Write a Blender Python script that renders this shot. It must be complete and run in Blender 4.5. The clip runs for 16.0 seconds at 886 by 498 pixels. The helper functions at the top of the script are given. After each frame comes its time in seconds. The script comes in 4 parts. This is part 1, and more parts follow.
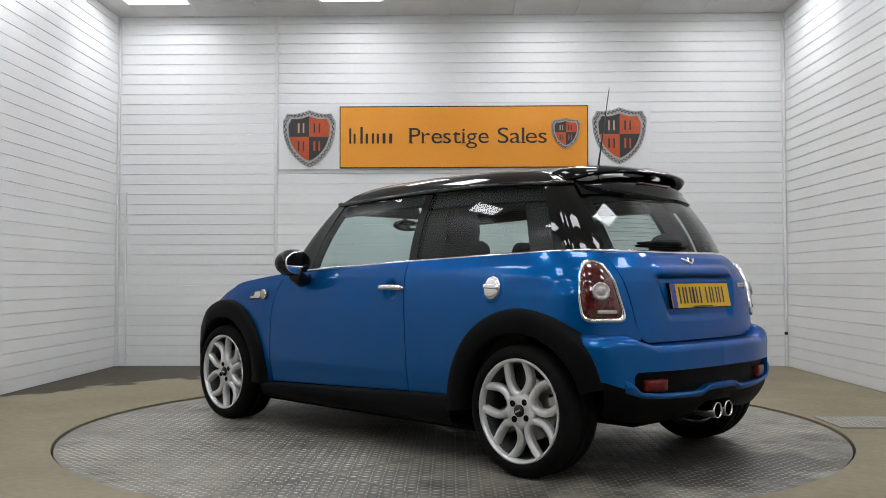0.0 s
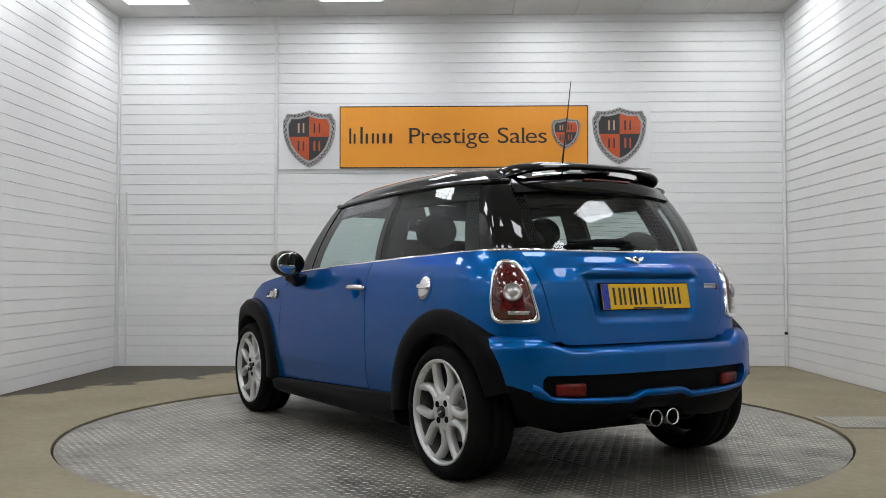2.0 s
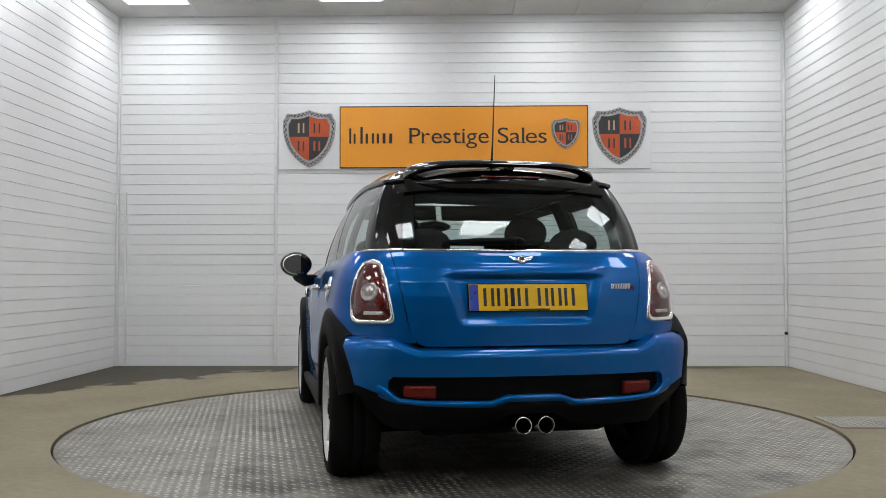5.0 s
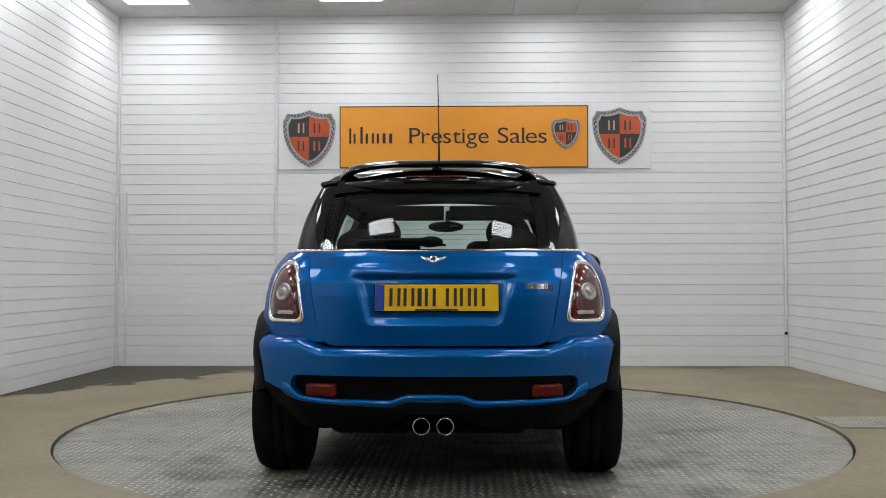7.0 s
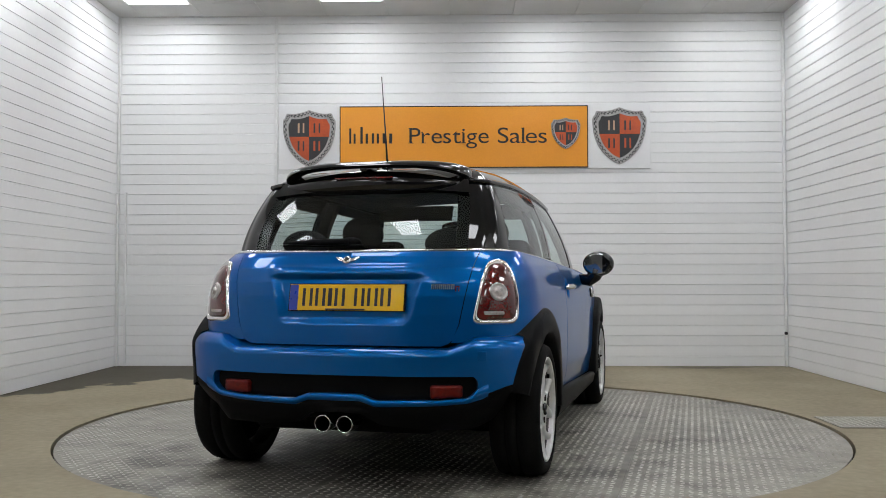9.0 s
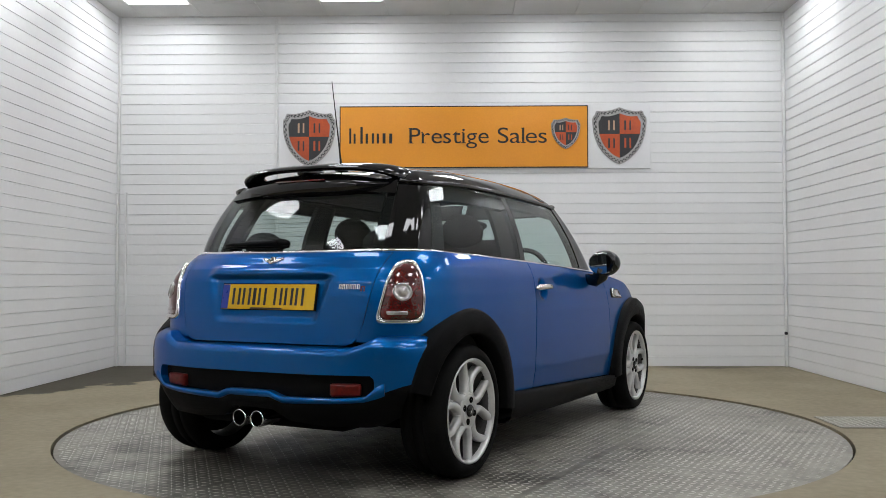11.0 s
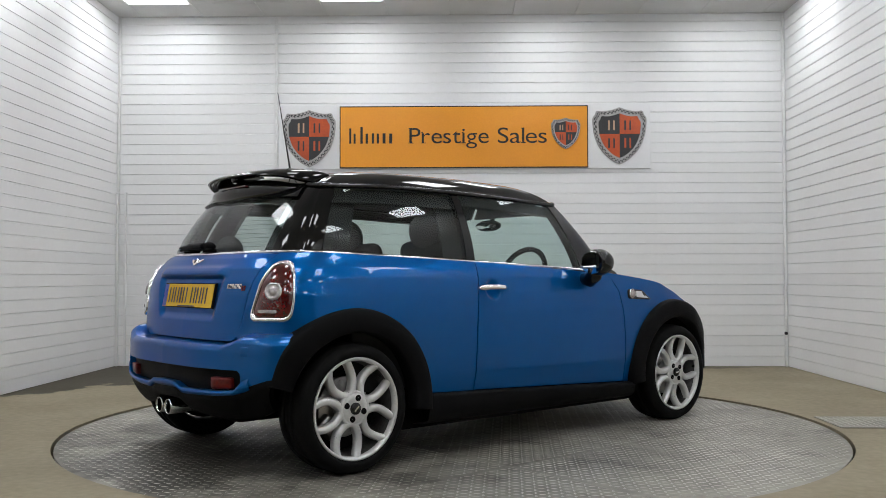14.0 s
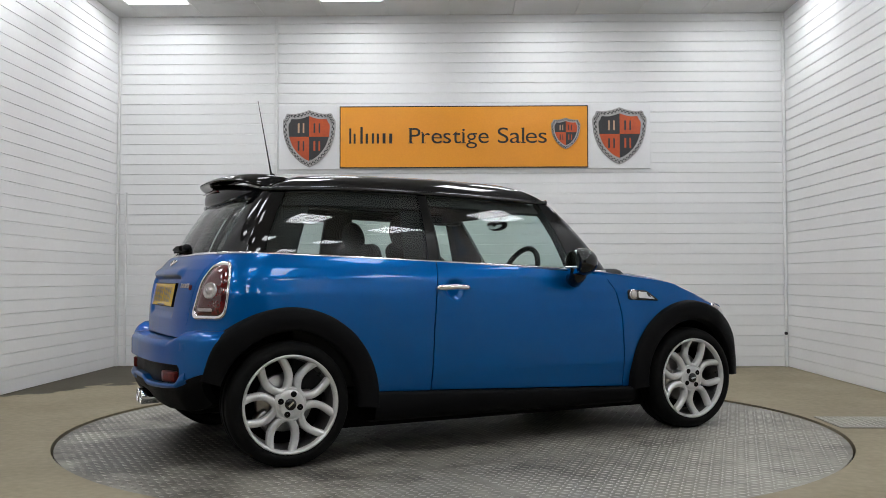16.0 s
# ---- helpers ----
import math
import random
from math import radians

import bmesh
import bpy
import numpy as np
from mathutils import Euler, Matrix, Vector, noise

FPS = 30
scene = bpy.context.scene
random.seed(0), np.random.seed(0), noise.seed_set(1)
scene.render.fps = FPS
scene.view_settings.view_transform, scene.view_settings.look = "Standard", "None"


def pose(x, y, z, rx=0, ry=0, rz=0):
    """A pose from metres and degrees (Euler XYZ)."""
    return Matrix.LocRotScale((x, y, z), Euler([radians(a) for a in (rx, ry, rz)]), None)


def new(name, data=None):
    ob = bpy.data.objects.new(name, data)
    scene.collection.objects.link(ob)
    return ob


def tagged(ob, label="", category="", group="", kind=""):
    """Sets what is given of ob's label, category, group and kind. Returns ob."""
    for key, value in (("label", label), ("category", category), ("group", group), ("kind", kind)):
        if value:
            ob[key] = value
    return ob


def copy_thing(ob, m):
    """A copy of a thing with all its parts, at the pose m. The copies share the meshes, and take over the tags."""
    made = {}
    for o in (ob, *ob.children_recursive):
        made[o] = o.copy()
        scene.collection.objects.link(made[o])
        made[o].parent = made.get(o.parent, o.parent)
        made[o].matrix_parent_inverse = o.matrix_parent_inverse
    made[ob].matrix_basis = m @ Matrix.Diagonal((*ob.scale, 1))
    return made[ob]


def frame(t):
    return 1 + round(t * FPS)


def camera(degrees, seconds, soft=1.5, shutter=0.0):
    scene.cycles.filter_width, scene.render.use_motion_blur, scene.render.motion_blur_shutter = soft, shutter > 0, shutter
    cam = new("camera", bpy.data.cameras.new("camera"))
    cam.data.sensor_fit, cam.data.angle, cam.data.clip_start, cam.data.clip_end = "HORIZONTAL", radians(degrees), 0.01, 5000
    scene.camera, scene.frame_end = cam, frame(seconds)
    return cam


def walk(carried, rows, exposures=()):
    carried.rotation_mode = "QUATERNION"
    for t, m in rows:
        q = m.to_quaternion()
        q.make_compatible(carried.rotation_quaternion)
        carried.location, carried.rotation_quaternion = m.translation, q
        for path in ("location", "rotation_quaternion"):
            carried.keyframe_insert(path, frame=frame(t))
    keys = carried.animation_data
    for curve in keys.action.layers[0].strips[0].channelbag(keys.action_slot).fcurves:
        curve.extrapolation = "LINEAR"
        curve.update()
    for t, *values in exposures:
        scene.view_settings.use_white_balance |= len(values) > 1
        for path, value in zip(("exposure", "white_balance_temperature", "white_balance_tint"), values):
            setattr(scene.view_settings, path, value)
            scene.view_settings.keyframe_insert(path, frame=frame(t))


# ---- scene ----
# The camera stands still on a tripod
cam = camera(51.27, 16.0, soft=0.5)
EYE = Vector((0.065, -5.6135, 0.8771))
VIEW = Matrix.Translation(EYE) @ Euler((radians(90) + 0.0315, 0, 0.02048), "XYZ").to_matrix().to_4x4() @ Matrix.Rotation(-0.00137, 4, "Z")
walk(cam, [(0.0, VIEW), (16.0, VIEW)], exposures=[(0.0, 0.0), (16.0, 0.0)])

# Room, metres
XL, XR, YB, YF, H = -3.405, 3.282, 3.604, -9.4, 3.522
LAMP = 12.0  # glow of the ceiling panels

world = bpy.data.worlds.new("world")
world.use_nodes = True
world.node_tree.nodes["Background"].inputs[0].default_value = (0.8, 0.9, 1.0, 1)
world.node_tree.nodes["Background"].inputs[1].default_value = 0.02
scene.world = world


# ---- materials ----
def mat(name, col, rough=0.5, metal=0.0, col2=None, scale=(6.0, 60.0), mix=0.5, bump=0.0, bump_scale=200.0,
        rough_var=0.08, coat=0.0, random_tone=0.0, emit=None, spec=0.5):
    m = bpy.data.materials.new(name)
    m.use_nodes = True
    nt = m.node_tree
    b = nt.nodes["Principled BSDF"]
    b.inputs["Metallic"].default_value = metal
    b.inputs["Specular IOR Level"].default_value = spec
    b.inputs["Coat Weight"].default_value = coat
    b.inputs["Coat Roughness"].default_value = 0.008
    tc = nt.nodes.new("ShaderNodeTexCoord")
    big = nt.nodes.new("ShaderNodeTexNoise")
    big.inputs["Scale"].default_value, big.inputs["Detail"].default_value = scale[0], 5
    fine = nt.nodes.new("ShaderNodeTexNoise")
    fine.inputs["Scale"].default_value, fine.inputs["Detail"].default_value = scale[1], 3
    nt.links.new(tc.outputs["Object"], big.inputs["Vector"])
    nt.links.new(tc.outputs["Object"], fine.inputs["Vector"])
    add = nt.nodes.new("ShaderNodeMath")
    add.operation = "MULTIPLY_ADD"
    add.inputs[1].default_value = 0.4
    nt.links.new(fine.outputs[0], add.inputs[0])
    half = nt.nodes.new("ShaderNodeMath")
    half.operation = "MULTIPLY"
    half.inputs[1].default_value = 0.6
    nt.links.new(big.outputs[0], half.inputs[0])
    nt.links.new(half.outputs[0], add.inputs[2])
    ramp = nt.nodes.new("ShaderNodeMapRange")
    ramp.inputs[1].default_value, ramp.inputs[2].default_value = 0.35, 0.65
    nt.links.new(add.outputs[0], ramp.inputs[0])
    mx = nt.nodes.new("ShaderNodeMix")
    mx.data_type = "RGBA"
    c2 = col2 or tuple(c * (1 - mix) for c in col)
    mx.inputs[6].default_value, mx.inputs[7].default_value = (*col, 1), (*c2, 1)
    nt.links.new(ramp.outputs[0], mx.inputs[0])
    out = mx.outputs[2]
    if random_tone:
        info = nt.nodes.new("ShaderNodeObjectInfo")
        mr = nt.nodes.new("ShaderNodeMapRange")
        mr.inputs[3].default_value, mr.inputs[4].default_value = 1 - random_tone, 1.0
        nt.links.new(info.outputs["Random"], mr.inputs[0])
        hs = nt.nodes.new("ShaderNodeHueSaturation")
        nt.links.new(mr.outputs[0], hs.inputs["Value"])
        nt.links.new(out, hs.inputs["Color"])
        out = hs.outputs[0]
    nt.links.new(out, b.inputs["Base Color"])
    rr = nt.nodes.new("ShaderNodeMapRange")
    rr.inputs[3].default_value, rr.inputs[4].default_value = max(rough - rough_var, 0.02), min(rough + rough_var, 1)
    nt.links.new(add.outputs[0], rr.inputs[0])
    nt.links.new(rr.outputs[0], b.inputs["Roughness"])
    if bump:
        bn = nt.nodes.new("ShaderNodeTexNoise")
        bn.inputs["Scale"].default_value, bn.inputs["Detail"].default_value = bump_scale, 4
        nt.links.new(tc.outputs["Object"], bn.inputs["Vector"])
        bp = nt.nodes.new("ShaderNodeBump")
        bp.inputs["Strength"].default_value, bp.inputs["Distance"].default_value = bump, 0.002
        nt.links.new(bn.outputs[0], bp.inputs["Height"])
        nt.links.new(bp.outputs[0], b.inputs["Normal"])
    if emit:
        b.inputs["Emission Color"].default_value = (*emit[0], 1)
        b.inputs["Emission Strength"].default_value = emit[1]
    return m


def glass_mat(name, tint, gloss=1.0):
    m = bpy.data.materials.new(name)
    m.use_nodes = True
    nt = m.node_tree
    nt.nodes.remove(nt.nodes["Principled BSDF"])
    tr = nt.nodes.new("ShaderNodeBsdfTransparent")
    tr.inputs[0].default_value = (*tint, 1)
    gl = nt.nodes.new("ShaderNodeBsdfGlossy")
    gl.inputs["Roughness"].default_value = 0.01
    gl.inputs[0].default_value = (gloss, gloss, gloss, 1)
    lw = nt.nodes.new("ShaderNodeLayerWeight")
    lw.inputs[0].default_value = 0.5
    pw = nt.nodes.new("ShaderNodeMath")
    pw.operation = "POWER"
    pw.inputs[1].default_value = 5.0
    nt.links.new(lw.outputs["Facing"], pw.inputs[0])
    fr = nt.nodes.new("ShaderNodeMath")
    fr.operation = "MULTIPLY_ADD"
    fr.inputs[1].default_value, fr.inputs[2].default_value = 0.80, 0.045
    nt.links.new(pw.outputs[0], fr.inputs[0])
    mx = nt.nodes.new("ShaderNodeMixShader")
    nt.links.new(fr.outputs[0], mx.inputs[0])
    nt.links.new(tr.outputs[0], mx.inputs[1])
    nt.links.new(gl.outputs[0], mx.inputs[2])
    nt.links.new(mx.outputs[0], nt.nodes["Material Output"].inputs[0])
    return m


PAINT = mat("blue_metallic_paint", (0.0002, 0.094, 0.325), 0.31, 0.55, (0.0002, 0.084, 0.290), (2.0, 900.0), coat=0.72, rough_var=0.03, spec=0.02)
PAINT.node_tree.nodes["Principled BSDF"].inputs["Specular Tint"].default_value = (0.0, 0.30, 0.65, 1)
PAINT.node_tree.nodes["Principled BSDF"].inputs["Coat IOR"].default_value = 1.42
BLACK_GLOSS = mat("black_gloss_paint", (0.004, 0.004, 0.0045), 0.05, 0.0, (0.003, 0.003, 0.0035), (3.0, 80.0), rough_var=0.02)
PLASTIC = mat("black_textured_plastic", (0.0055, 0.0055, 0.006), 0.5, 0.0, (0.0035, 0.0035, 0.004), (5.0, 300.0), bump=0.25, bump_scale=900, spec=0.06)
DARK = mat("dark_void_plastic", (0.004, 0.004, 0.004), 0.8, 0.0, (0.002, 0.002, 0.002), spec=0.1)
RUBBER = mat("tyre_rubber", (0.009, 0.009, 0.009), 0.68, 0.0, (0.005, 0.005, 0.005), (8.0, 120.0), bump=0.3, bump_scale=300, spec=0.06)
ALLOY = mat("silver_painted_alloy", (0.66, 0.66, 0.655), 0.30, 0.45, (0.58, 0.58, 0.575), (6.0, 150.0))
# Silver alloy darkened to grey: the shade inside the wheel is in the colour
BARREL = mat("shaded_wheel_barrel", (0.16, 0.16, 0.16), 0.45, 0.5, (0.07, 0.065, 0.06), (8.0, 80.0))
CHROME = mat("chrome", (0.82, 0.83, 0.84), 0.08, 1.0, (0.70, 0.71, 0.72), (10.0, 90.0), rough_var=0.04)
STEEL = mat("brushed_steel", (0.45, 0.44, 0.42), 0.3, 1.0, (0.3, 0.29, 0.28), (10.0, 200.0))
RED_LENS = mat("red_lens", (0.11, 0.006, 0.005), 0.1, 0.0, (0.05, 0.003, 0.003), (20.0, 120.0), coat=1.0, rough_var=0.04)
ORANGE_LENS = mat("red_reflector", (0.15, 0.008, 0.005), 0.3, 0.0, (0.07, 0.004, 0.003), (60.0, 300.0), coat=0.1, spec=0.2)
CLEAR_LENS = mat("clear_lens", (0.55, 0.52, 0.5), 0.12, 0.5, (0.32, 0.3, 0.3), (60.0, 200.0), coat=1.0)
PLATE_Y = mat("yellow_plate", (0.72, 0.44, 0.012), 0.55, 0.0, (0.67, 0.40, 0.010), (5.0, 200.0), coat=0.7, spec=0.1)
PLATE_B = mat("blue_plate_band", (0.01, 0.04, 0.32), 0.3, 0.0, (0.01, 0.03, 0.27))
INK = mat("black_ink", (0.012, 0.01, 0.01), 0.4, 0.0, (0.009, 0.008, 0.008))
SEAT = mat("dark_seat_cloth", (0.016, 0.016, 0.018), 0.85, 0.0, (0.01, 0.01, 0.011), (10.0, 400.0), bump=0.3, bump_scale=600)
LINING = mat("grey_headlining", (0.06, 0.06, 0.058), 0.9, 0.0, (0.045, 0.045, 0.044), (8.0, 300.0))
MIRROR = mat("mirror_glass", (0.9, 0.92, 0.93), 0.02, 1.0, (0.88, 0.9, 0.91), rough_var=0.005)
GLASS = glass_mat("green_tinted_glass", (0.74, 0.84, 0.81))
GLASS_DARK = glass_mat("dark_tinted_glass", (0.72, 0.80, 0.78))

UPVC = mat("white_cladding", (0.83, 0.83, 0.828), 0.34, 0.0, (0.79, 0.79, 0.787), (1.5, 30.0), bump=0.06, bump_scale=25, random_tone=0.05)
TRIM_W = mat("white_trim", (0.78, 0.78, 0.775), 0.35, 0.0, (0.72, 0.72, 0.71), (3.0, 40.0))
GAP = mat("cladding_groove", (0.68, 0.68, 0.68), 0.7, 0.0, (0.60, 0.60, 0.60))
TILE = mat("ceiling_tile", (0.66, 0.655, 0.64), 0.9, 0.0, (0.58, 0.575, 0.56), (2.0, 150.0), bump=0.3, bump_scale=160)
DIFFUSER = mat("light_diffuser", (0.9, 0.9, 0.9), 0.4, 0.0, (0.88, 0.88, 0.88), emit=((0.955, 0.98, 1.02), LAMP))
BOARD = mat("white_sign_board", (0.78, 0.78, 0.785), 0.3, 0.0, (0.75, 0.75, 0.755), (2.0, 50.0))
ORANGE = mat("amber_sign_face", (0.80, 0.32, 0.018), 0.35, 0.0, (0.74, 0.28, 0.014), (1.2, 60.0))
BADGE_O = mat("burnt_orange_print", (0.55, 0.09, 0.015), 0.3, 0.0, (0.40, 0.055, 0.01), (6.0, 60.0))
BADGE_K = mat("charcoal_print", (0.03, 0.03, 0.032), 0.3, 0.0, (0.018, 0.018, 0.02), (6.0, 60.0))
BADGE_S = mat("grey_silver_print", (0.42, 0.41, 0.40), 0.35, 0.0, (0.30, 0.29, 0.285), (10.0, 90.0))
BADGE_T = mat("pale_gold_print", (0.50, 0.33, 0.22), 0.4, 0.0, (0.42, 0.26, 0.17))
BACKWALL = mat("grey_painted_wall", (0.12, 0.12, 0.122), 0.8, 0.0, (0.09, 0.09, 0.092), (1.0, 20.0))


def floor_material():
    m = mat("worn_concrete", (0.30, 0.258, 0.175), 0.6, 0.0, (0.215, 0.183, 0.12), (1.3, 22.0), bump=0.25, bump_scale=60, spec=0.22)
    nt = m.node_tree
    b = nt.nodes["Principled BSDF"]
    base = b.inputs["Base Color"].links[0].from_socket
    tc = nt.nodes.new("ShaderNodeTexCoord")
    sep = nt.nodes.new("ShaderNodeSeparateXYZ")
    nt.links.new(tc.outputs["Object"], sep.inputs[0])
    n = nt.nodes.new("ShaderNodeTexNoise")
    n.inputs["Scale"].default_value, n.inputs["Detail"].default_value = 2.6, 8
    nt.links.new(tc.outputs["Object"], n.inputs["Vector"])

    def math_node(op, a, b2=None, c=None):
        k = nt.nodes.new("ShaderNodeMath")
        k.operation = op
        for i, v in enumerate((a, b2, c)):
            if v is None:
                continue
            if isinstance(v, (int, float)):
                k.inputs[i].default_value = v
            else:
                nt.links.new(v, k.inputs[i])
        return k.outputs[0]

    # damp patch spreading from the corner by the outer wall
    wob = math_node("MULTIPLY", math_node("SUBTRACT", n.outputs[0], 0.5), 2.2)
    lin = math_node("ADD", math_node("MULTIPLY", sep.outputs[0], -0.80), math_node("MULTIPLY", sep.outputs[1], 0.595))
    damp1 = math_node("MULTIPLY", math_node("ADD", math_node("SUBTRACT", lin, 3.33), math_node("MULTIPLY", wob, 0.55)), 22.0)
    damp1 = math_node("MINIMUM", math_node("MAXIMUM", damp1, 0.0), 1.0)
    # small damp strip at the foot of the end wall
    dx = math_node("MULTIPLY", math_node("ABSOLUTE", math_node("SUBTRACT", sep.outputs[0], 2.4)), 0.35)
    dy = math_node("MULTIPLY", math_node("ABSOLUTE", math_node("SUBTRACT", sep.outputs[1], 3.5)), 1.0)
    damp2 = math_node("MULTIPLY", math_node("ADD", math_node("SUBTRACT", 0.24, math_node("ADD", dx, dy)), math_node("MULTIPLY", wob, 0.25)), 8.0)
    damp2 = math_node("MULTIPLY", math_node("MINIMUM", math_node("MAXIMUM", damp2, 0.0), 1.0), 0.55)
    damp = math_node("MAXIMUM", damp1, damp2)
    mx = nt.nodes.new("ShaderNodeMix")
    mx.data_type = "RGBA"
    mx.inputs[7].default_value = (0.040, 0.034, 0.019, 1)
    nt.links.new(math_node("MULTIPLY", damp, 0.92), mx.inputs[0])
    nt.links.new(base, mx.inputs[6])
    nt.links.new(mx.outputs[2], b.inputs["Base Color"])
    rough = b.inputs["Roughness"].links[0].from_socket
    nt.links.new(math_node("SUBTRACT", rough, math_node("MULTIPLY", damp, 0.08)), b.inputs["Roughness"])
    return m


CONCRETE = floor_material()
DECK = mat("worn_tread_plate", (0.315, 0.298, 0.25), 0.44, 0.2, (0.14, 0.13, 0.105), (1.1, 9.0), bump=0.2, bump_scale=70, random_tone=0.10)
TREAD = mat("tread_studs", (0.56, 0.545, 0.50), 0.36, 0.4, (0.26, 0.246, 0.208), (1.3, 7.0))


def blotch(m, strength):
    """Dark blotches with noise edges on the turntable, denser towards the car's tail."""
    nt = m.node_tree
    b = nt.nodes["Principled BSDF"]
    base = b.inputs["Base Color"].links[0].from_socket
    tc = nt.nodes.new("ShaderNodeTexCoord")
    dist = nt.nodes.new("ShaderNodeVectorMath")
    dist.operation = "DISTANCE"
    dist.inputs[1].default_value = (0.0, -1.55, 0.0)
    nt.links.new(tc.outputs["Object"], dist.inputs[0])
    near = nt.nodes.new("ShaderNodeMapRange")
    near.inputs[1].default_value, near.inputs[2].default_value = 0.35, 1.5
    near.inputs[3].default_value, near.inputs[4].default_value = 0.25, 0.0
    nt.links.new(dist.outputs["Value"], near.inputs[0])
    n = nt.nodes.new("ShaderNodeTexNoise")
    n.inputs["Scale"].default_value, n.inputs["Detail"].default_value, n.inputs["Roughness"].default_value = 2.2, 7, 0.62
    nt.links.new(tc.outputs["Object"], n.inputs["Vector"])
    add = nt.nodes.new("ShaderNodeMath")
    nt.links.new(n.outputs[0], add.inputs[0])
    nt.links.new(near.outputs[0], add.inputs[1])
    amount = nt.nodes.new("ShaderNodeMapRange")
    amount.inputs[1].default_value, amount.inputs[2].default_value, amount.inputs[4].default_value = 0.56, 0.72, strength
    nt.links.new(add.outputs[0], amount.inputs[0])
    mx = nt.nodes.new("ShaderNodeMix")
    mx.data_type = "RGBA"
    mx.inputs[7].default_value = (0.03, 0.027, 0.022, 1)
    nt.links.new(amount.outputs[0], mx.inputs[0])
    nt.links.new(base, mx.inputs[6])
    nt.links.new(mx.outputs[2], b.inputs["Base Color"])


blotch(DECK, 0.80)
blotch(TREAD, 0.45)


# ---- mesh helpers ----
def smooth_mesh(bm, name, material, smooth=True):
    me = bpy.data.meshes.new(name)
    bm.to_mesh(me)
    bm.free()
    for m in (material if isinstance(material, (list, tuple)) else [material]):
        me.materials.append(m)
    if smooth:
        me.shade_smooth()
    return me


def part(name, bm, material, parent, label="", smooth=True, loc=None):
    ob = new(name, smooth_mesh(bm, name, material, smooth))
    ob.parent = parent
    if loc is not None:
        ob.matrix_basis = loc
    if label:
        tagged(ob, label)
    return ob


def thing(name, bm, material, label, category, group="", kind="", smooth=False, m=None):
    ob = new(name, smooth_mesh(bm, name, material, smooth))
    if m is not None:
        ob.matrix_basis = m
    return tagged(ob, label, category, group, kind)


def box(bm, x0, x1, y0, y1, z0, z1, bevel=0.0, seg=1):
    r = bmesh.ops.create_cube(bm, size=1, matrix=Matrix.Translation(((x0 + x1) / 2, (y0 + y1) / 2, (z0 + z1) / 2))
                              @ Matrix.Diagonal((x1 - x0, y1 - y0, z1 - z0, 1)))
    if bevel:
        es = list({e for v in r["verts"] for e in v.link_edges})
        bmesh.ops.bevel(bm, geom=es, offset=bevel, segments=seg, profile=0.5, affect="EDGES")
    return bm


def boxed(*a, **k):
    return box(bmesh.new(), *a, **k)


def grid(fn, na, nb, depth=0.0, close=False, flip=False):
    """A sheet of na x nb cells from fn(a, b, off); with depth its rim is turned inwards to give it thickness."""
    bm = bmesh.new()
    vs = [[bm.verts.new(fn(i / na, j / nb, 0.0)) for j in range(nb + 1)] for i in range(na + (0 if close else 1))]
    n = len(vs)

    def face(q):
        try:
            bm.faces.new(q[::-1] if flip else q)
        except ValueError:
            pass
    for i in range(na):
        for j in range(nb):
            face([vs[i][j], vs[(i + 1) % n][j], vs[(i + 1) % n][j + 1], vs[i][j + 1]])
    if depth:
        ring = [(i, 0) for i in range(na)] + [(na, j) for j in range(nb)] + [(i, nb) for i in range(na, 0, -1)] + [(0, j) for j in range(nb, 0, -1)]
        rim = [bm.verts.new(vs[i][j].co) for i, j in ring]
        inner = [bm.verts.new(fn(i / na, j / nb, -depth)) for i, j in ring]
        k = len(ring)
        for q in range(k):
            face([rim[(q + 1) % k], rim[q], inner[q], inner[(q + 1) % k]])
    return bm


def tube(bm, pts, radius, seg=8, cap=True):
    """A round bar along pts; radius may be a list."""
    pts = [Vector(p) for p in pts]
    rings = []
    for i, p in enumerate(pts):
        d = (pts[min(i + 1, len(pts) - 1)] - pts[max(i - 1, 0)]).normalized()
        side = d.orthogonal() if i == 0 else (prev - d * prev.dot(d))
        side.normalize()
        prev = side
        up = d.cross(side)
        r = radius[i] if isinstance(radius, (list, tuple)) else radius
        rings.append([bm.verts.new(p + (side * math.cos(2 * math.pi * k / seg) + up * math.sin(2 * math.pi * k / seg)) * r) for k in range(seg)])
    for a, b in zip(rings, rings[1:]):
        for k in range(seg):
            bm.faces.new([a[k], a[(k + 1) % seg], b[(k + 1) % seg], b[k]])
    if cap:
        bm.faces.new(rings[0][::-1])
        bm.faces.new(rings[-1])
    return bm


def lathe(profile, seg=48, axis="X"):
    """Turns (r, h) points round the axis."""
    bm = bmesh.new()
    rows = []
    for r, h in profile:
        row = []
        for k in range(seg):
            c, s = math.cos(2 * math.pi * k / seg) * r, math.sin(2 * math.pi * k / seg) * r
            row.append(bm.verts.new((h, c, s) if axis == "X" else (c, h, s) if axis == "Y" else (c, s, h)))
        rows.append(row)
    for a, b in zip(rows, rows[1:]):
        for k in range(seg):
            bm.faces.new([a[k], a[(k + 1) % seg], b[(k + 1) % seg], b[k]])
    return bm


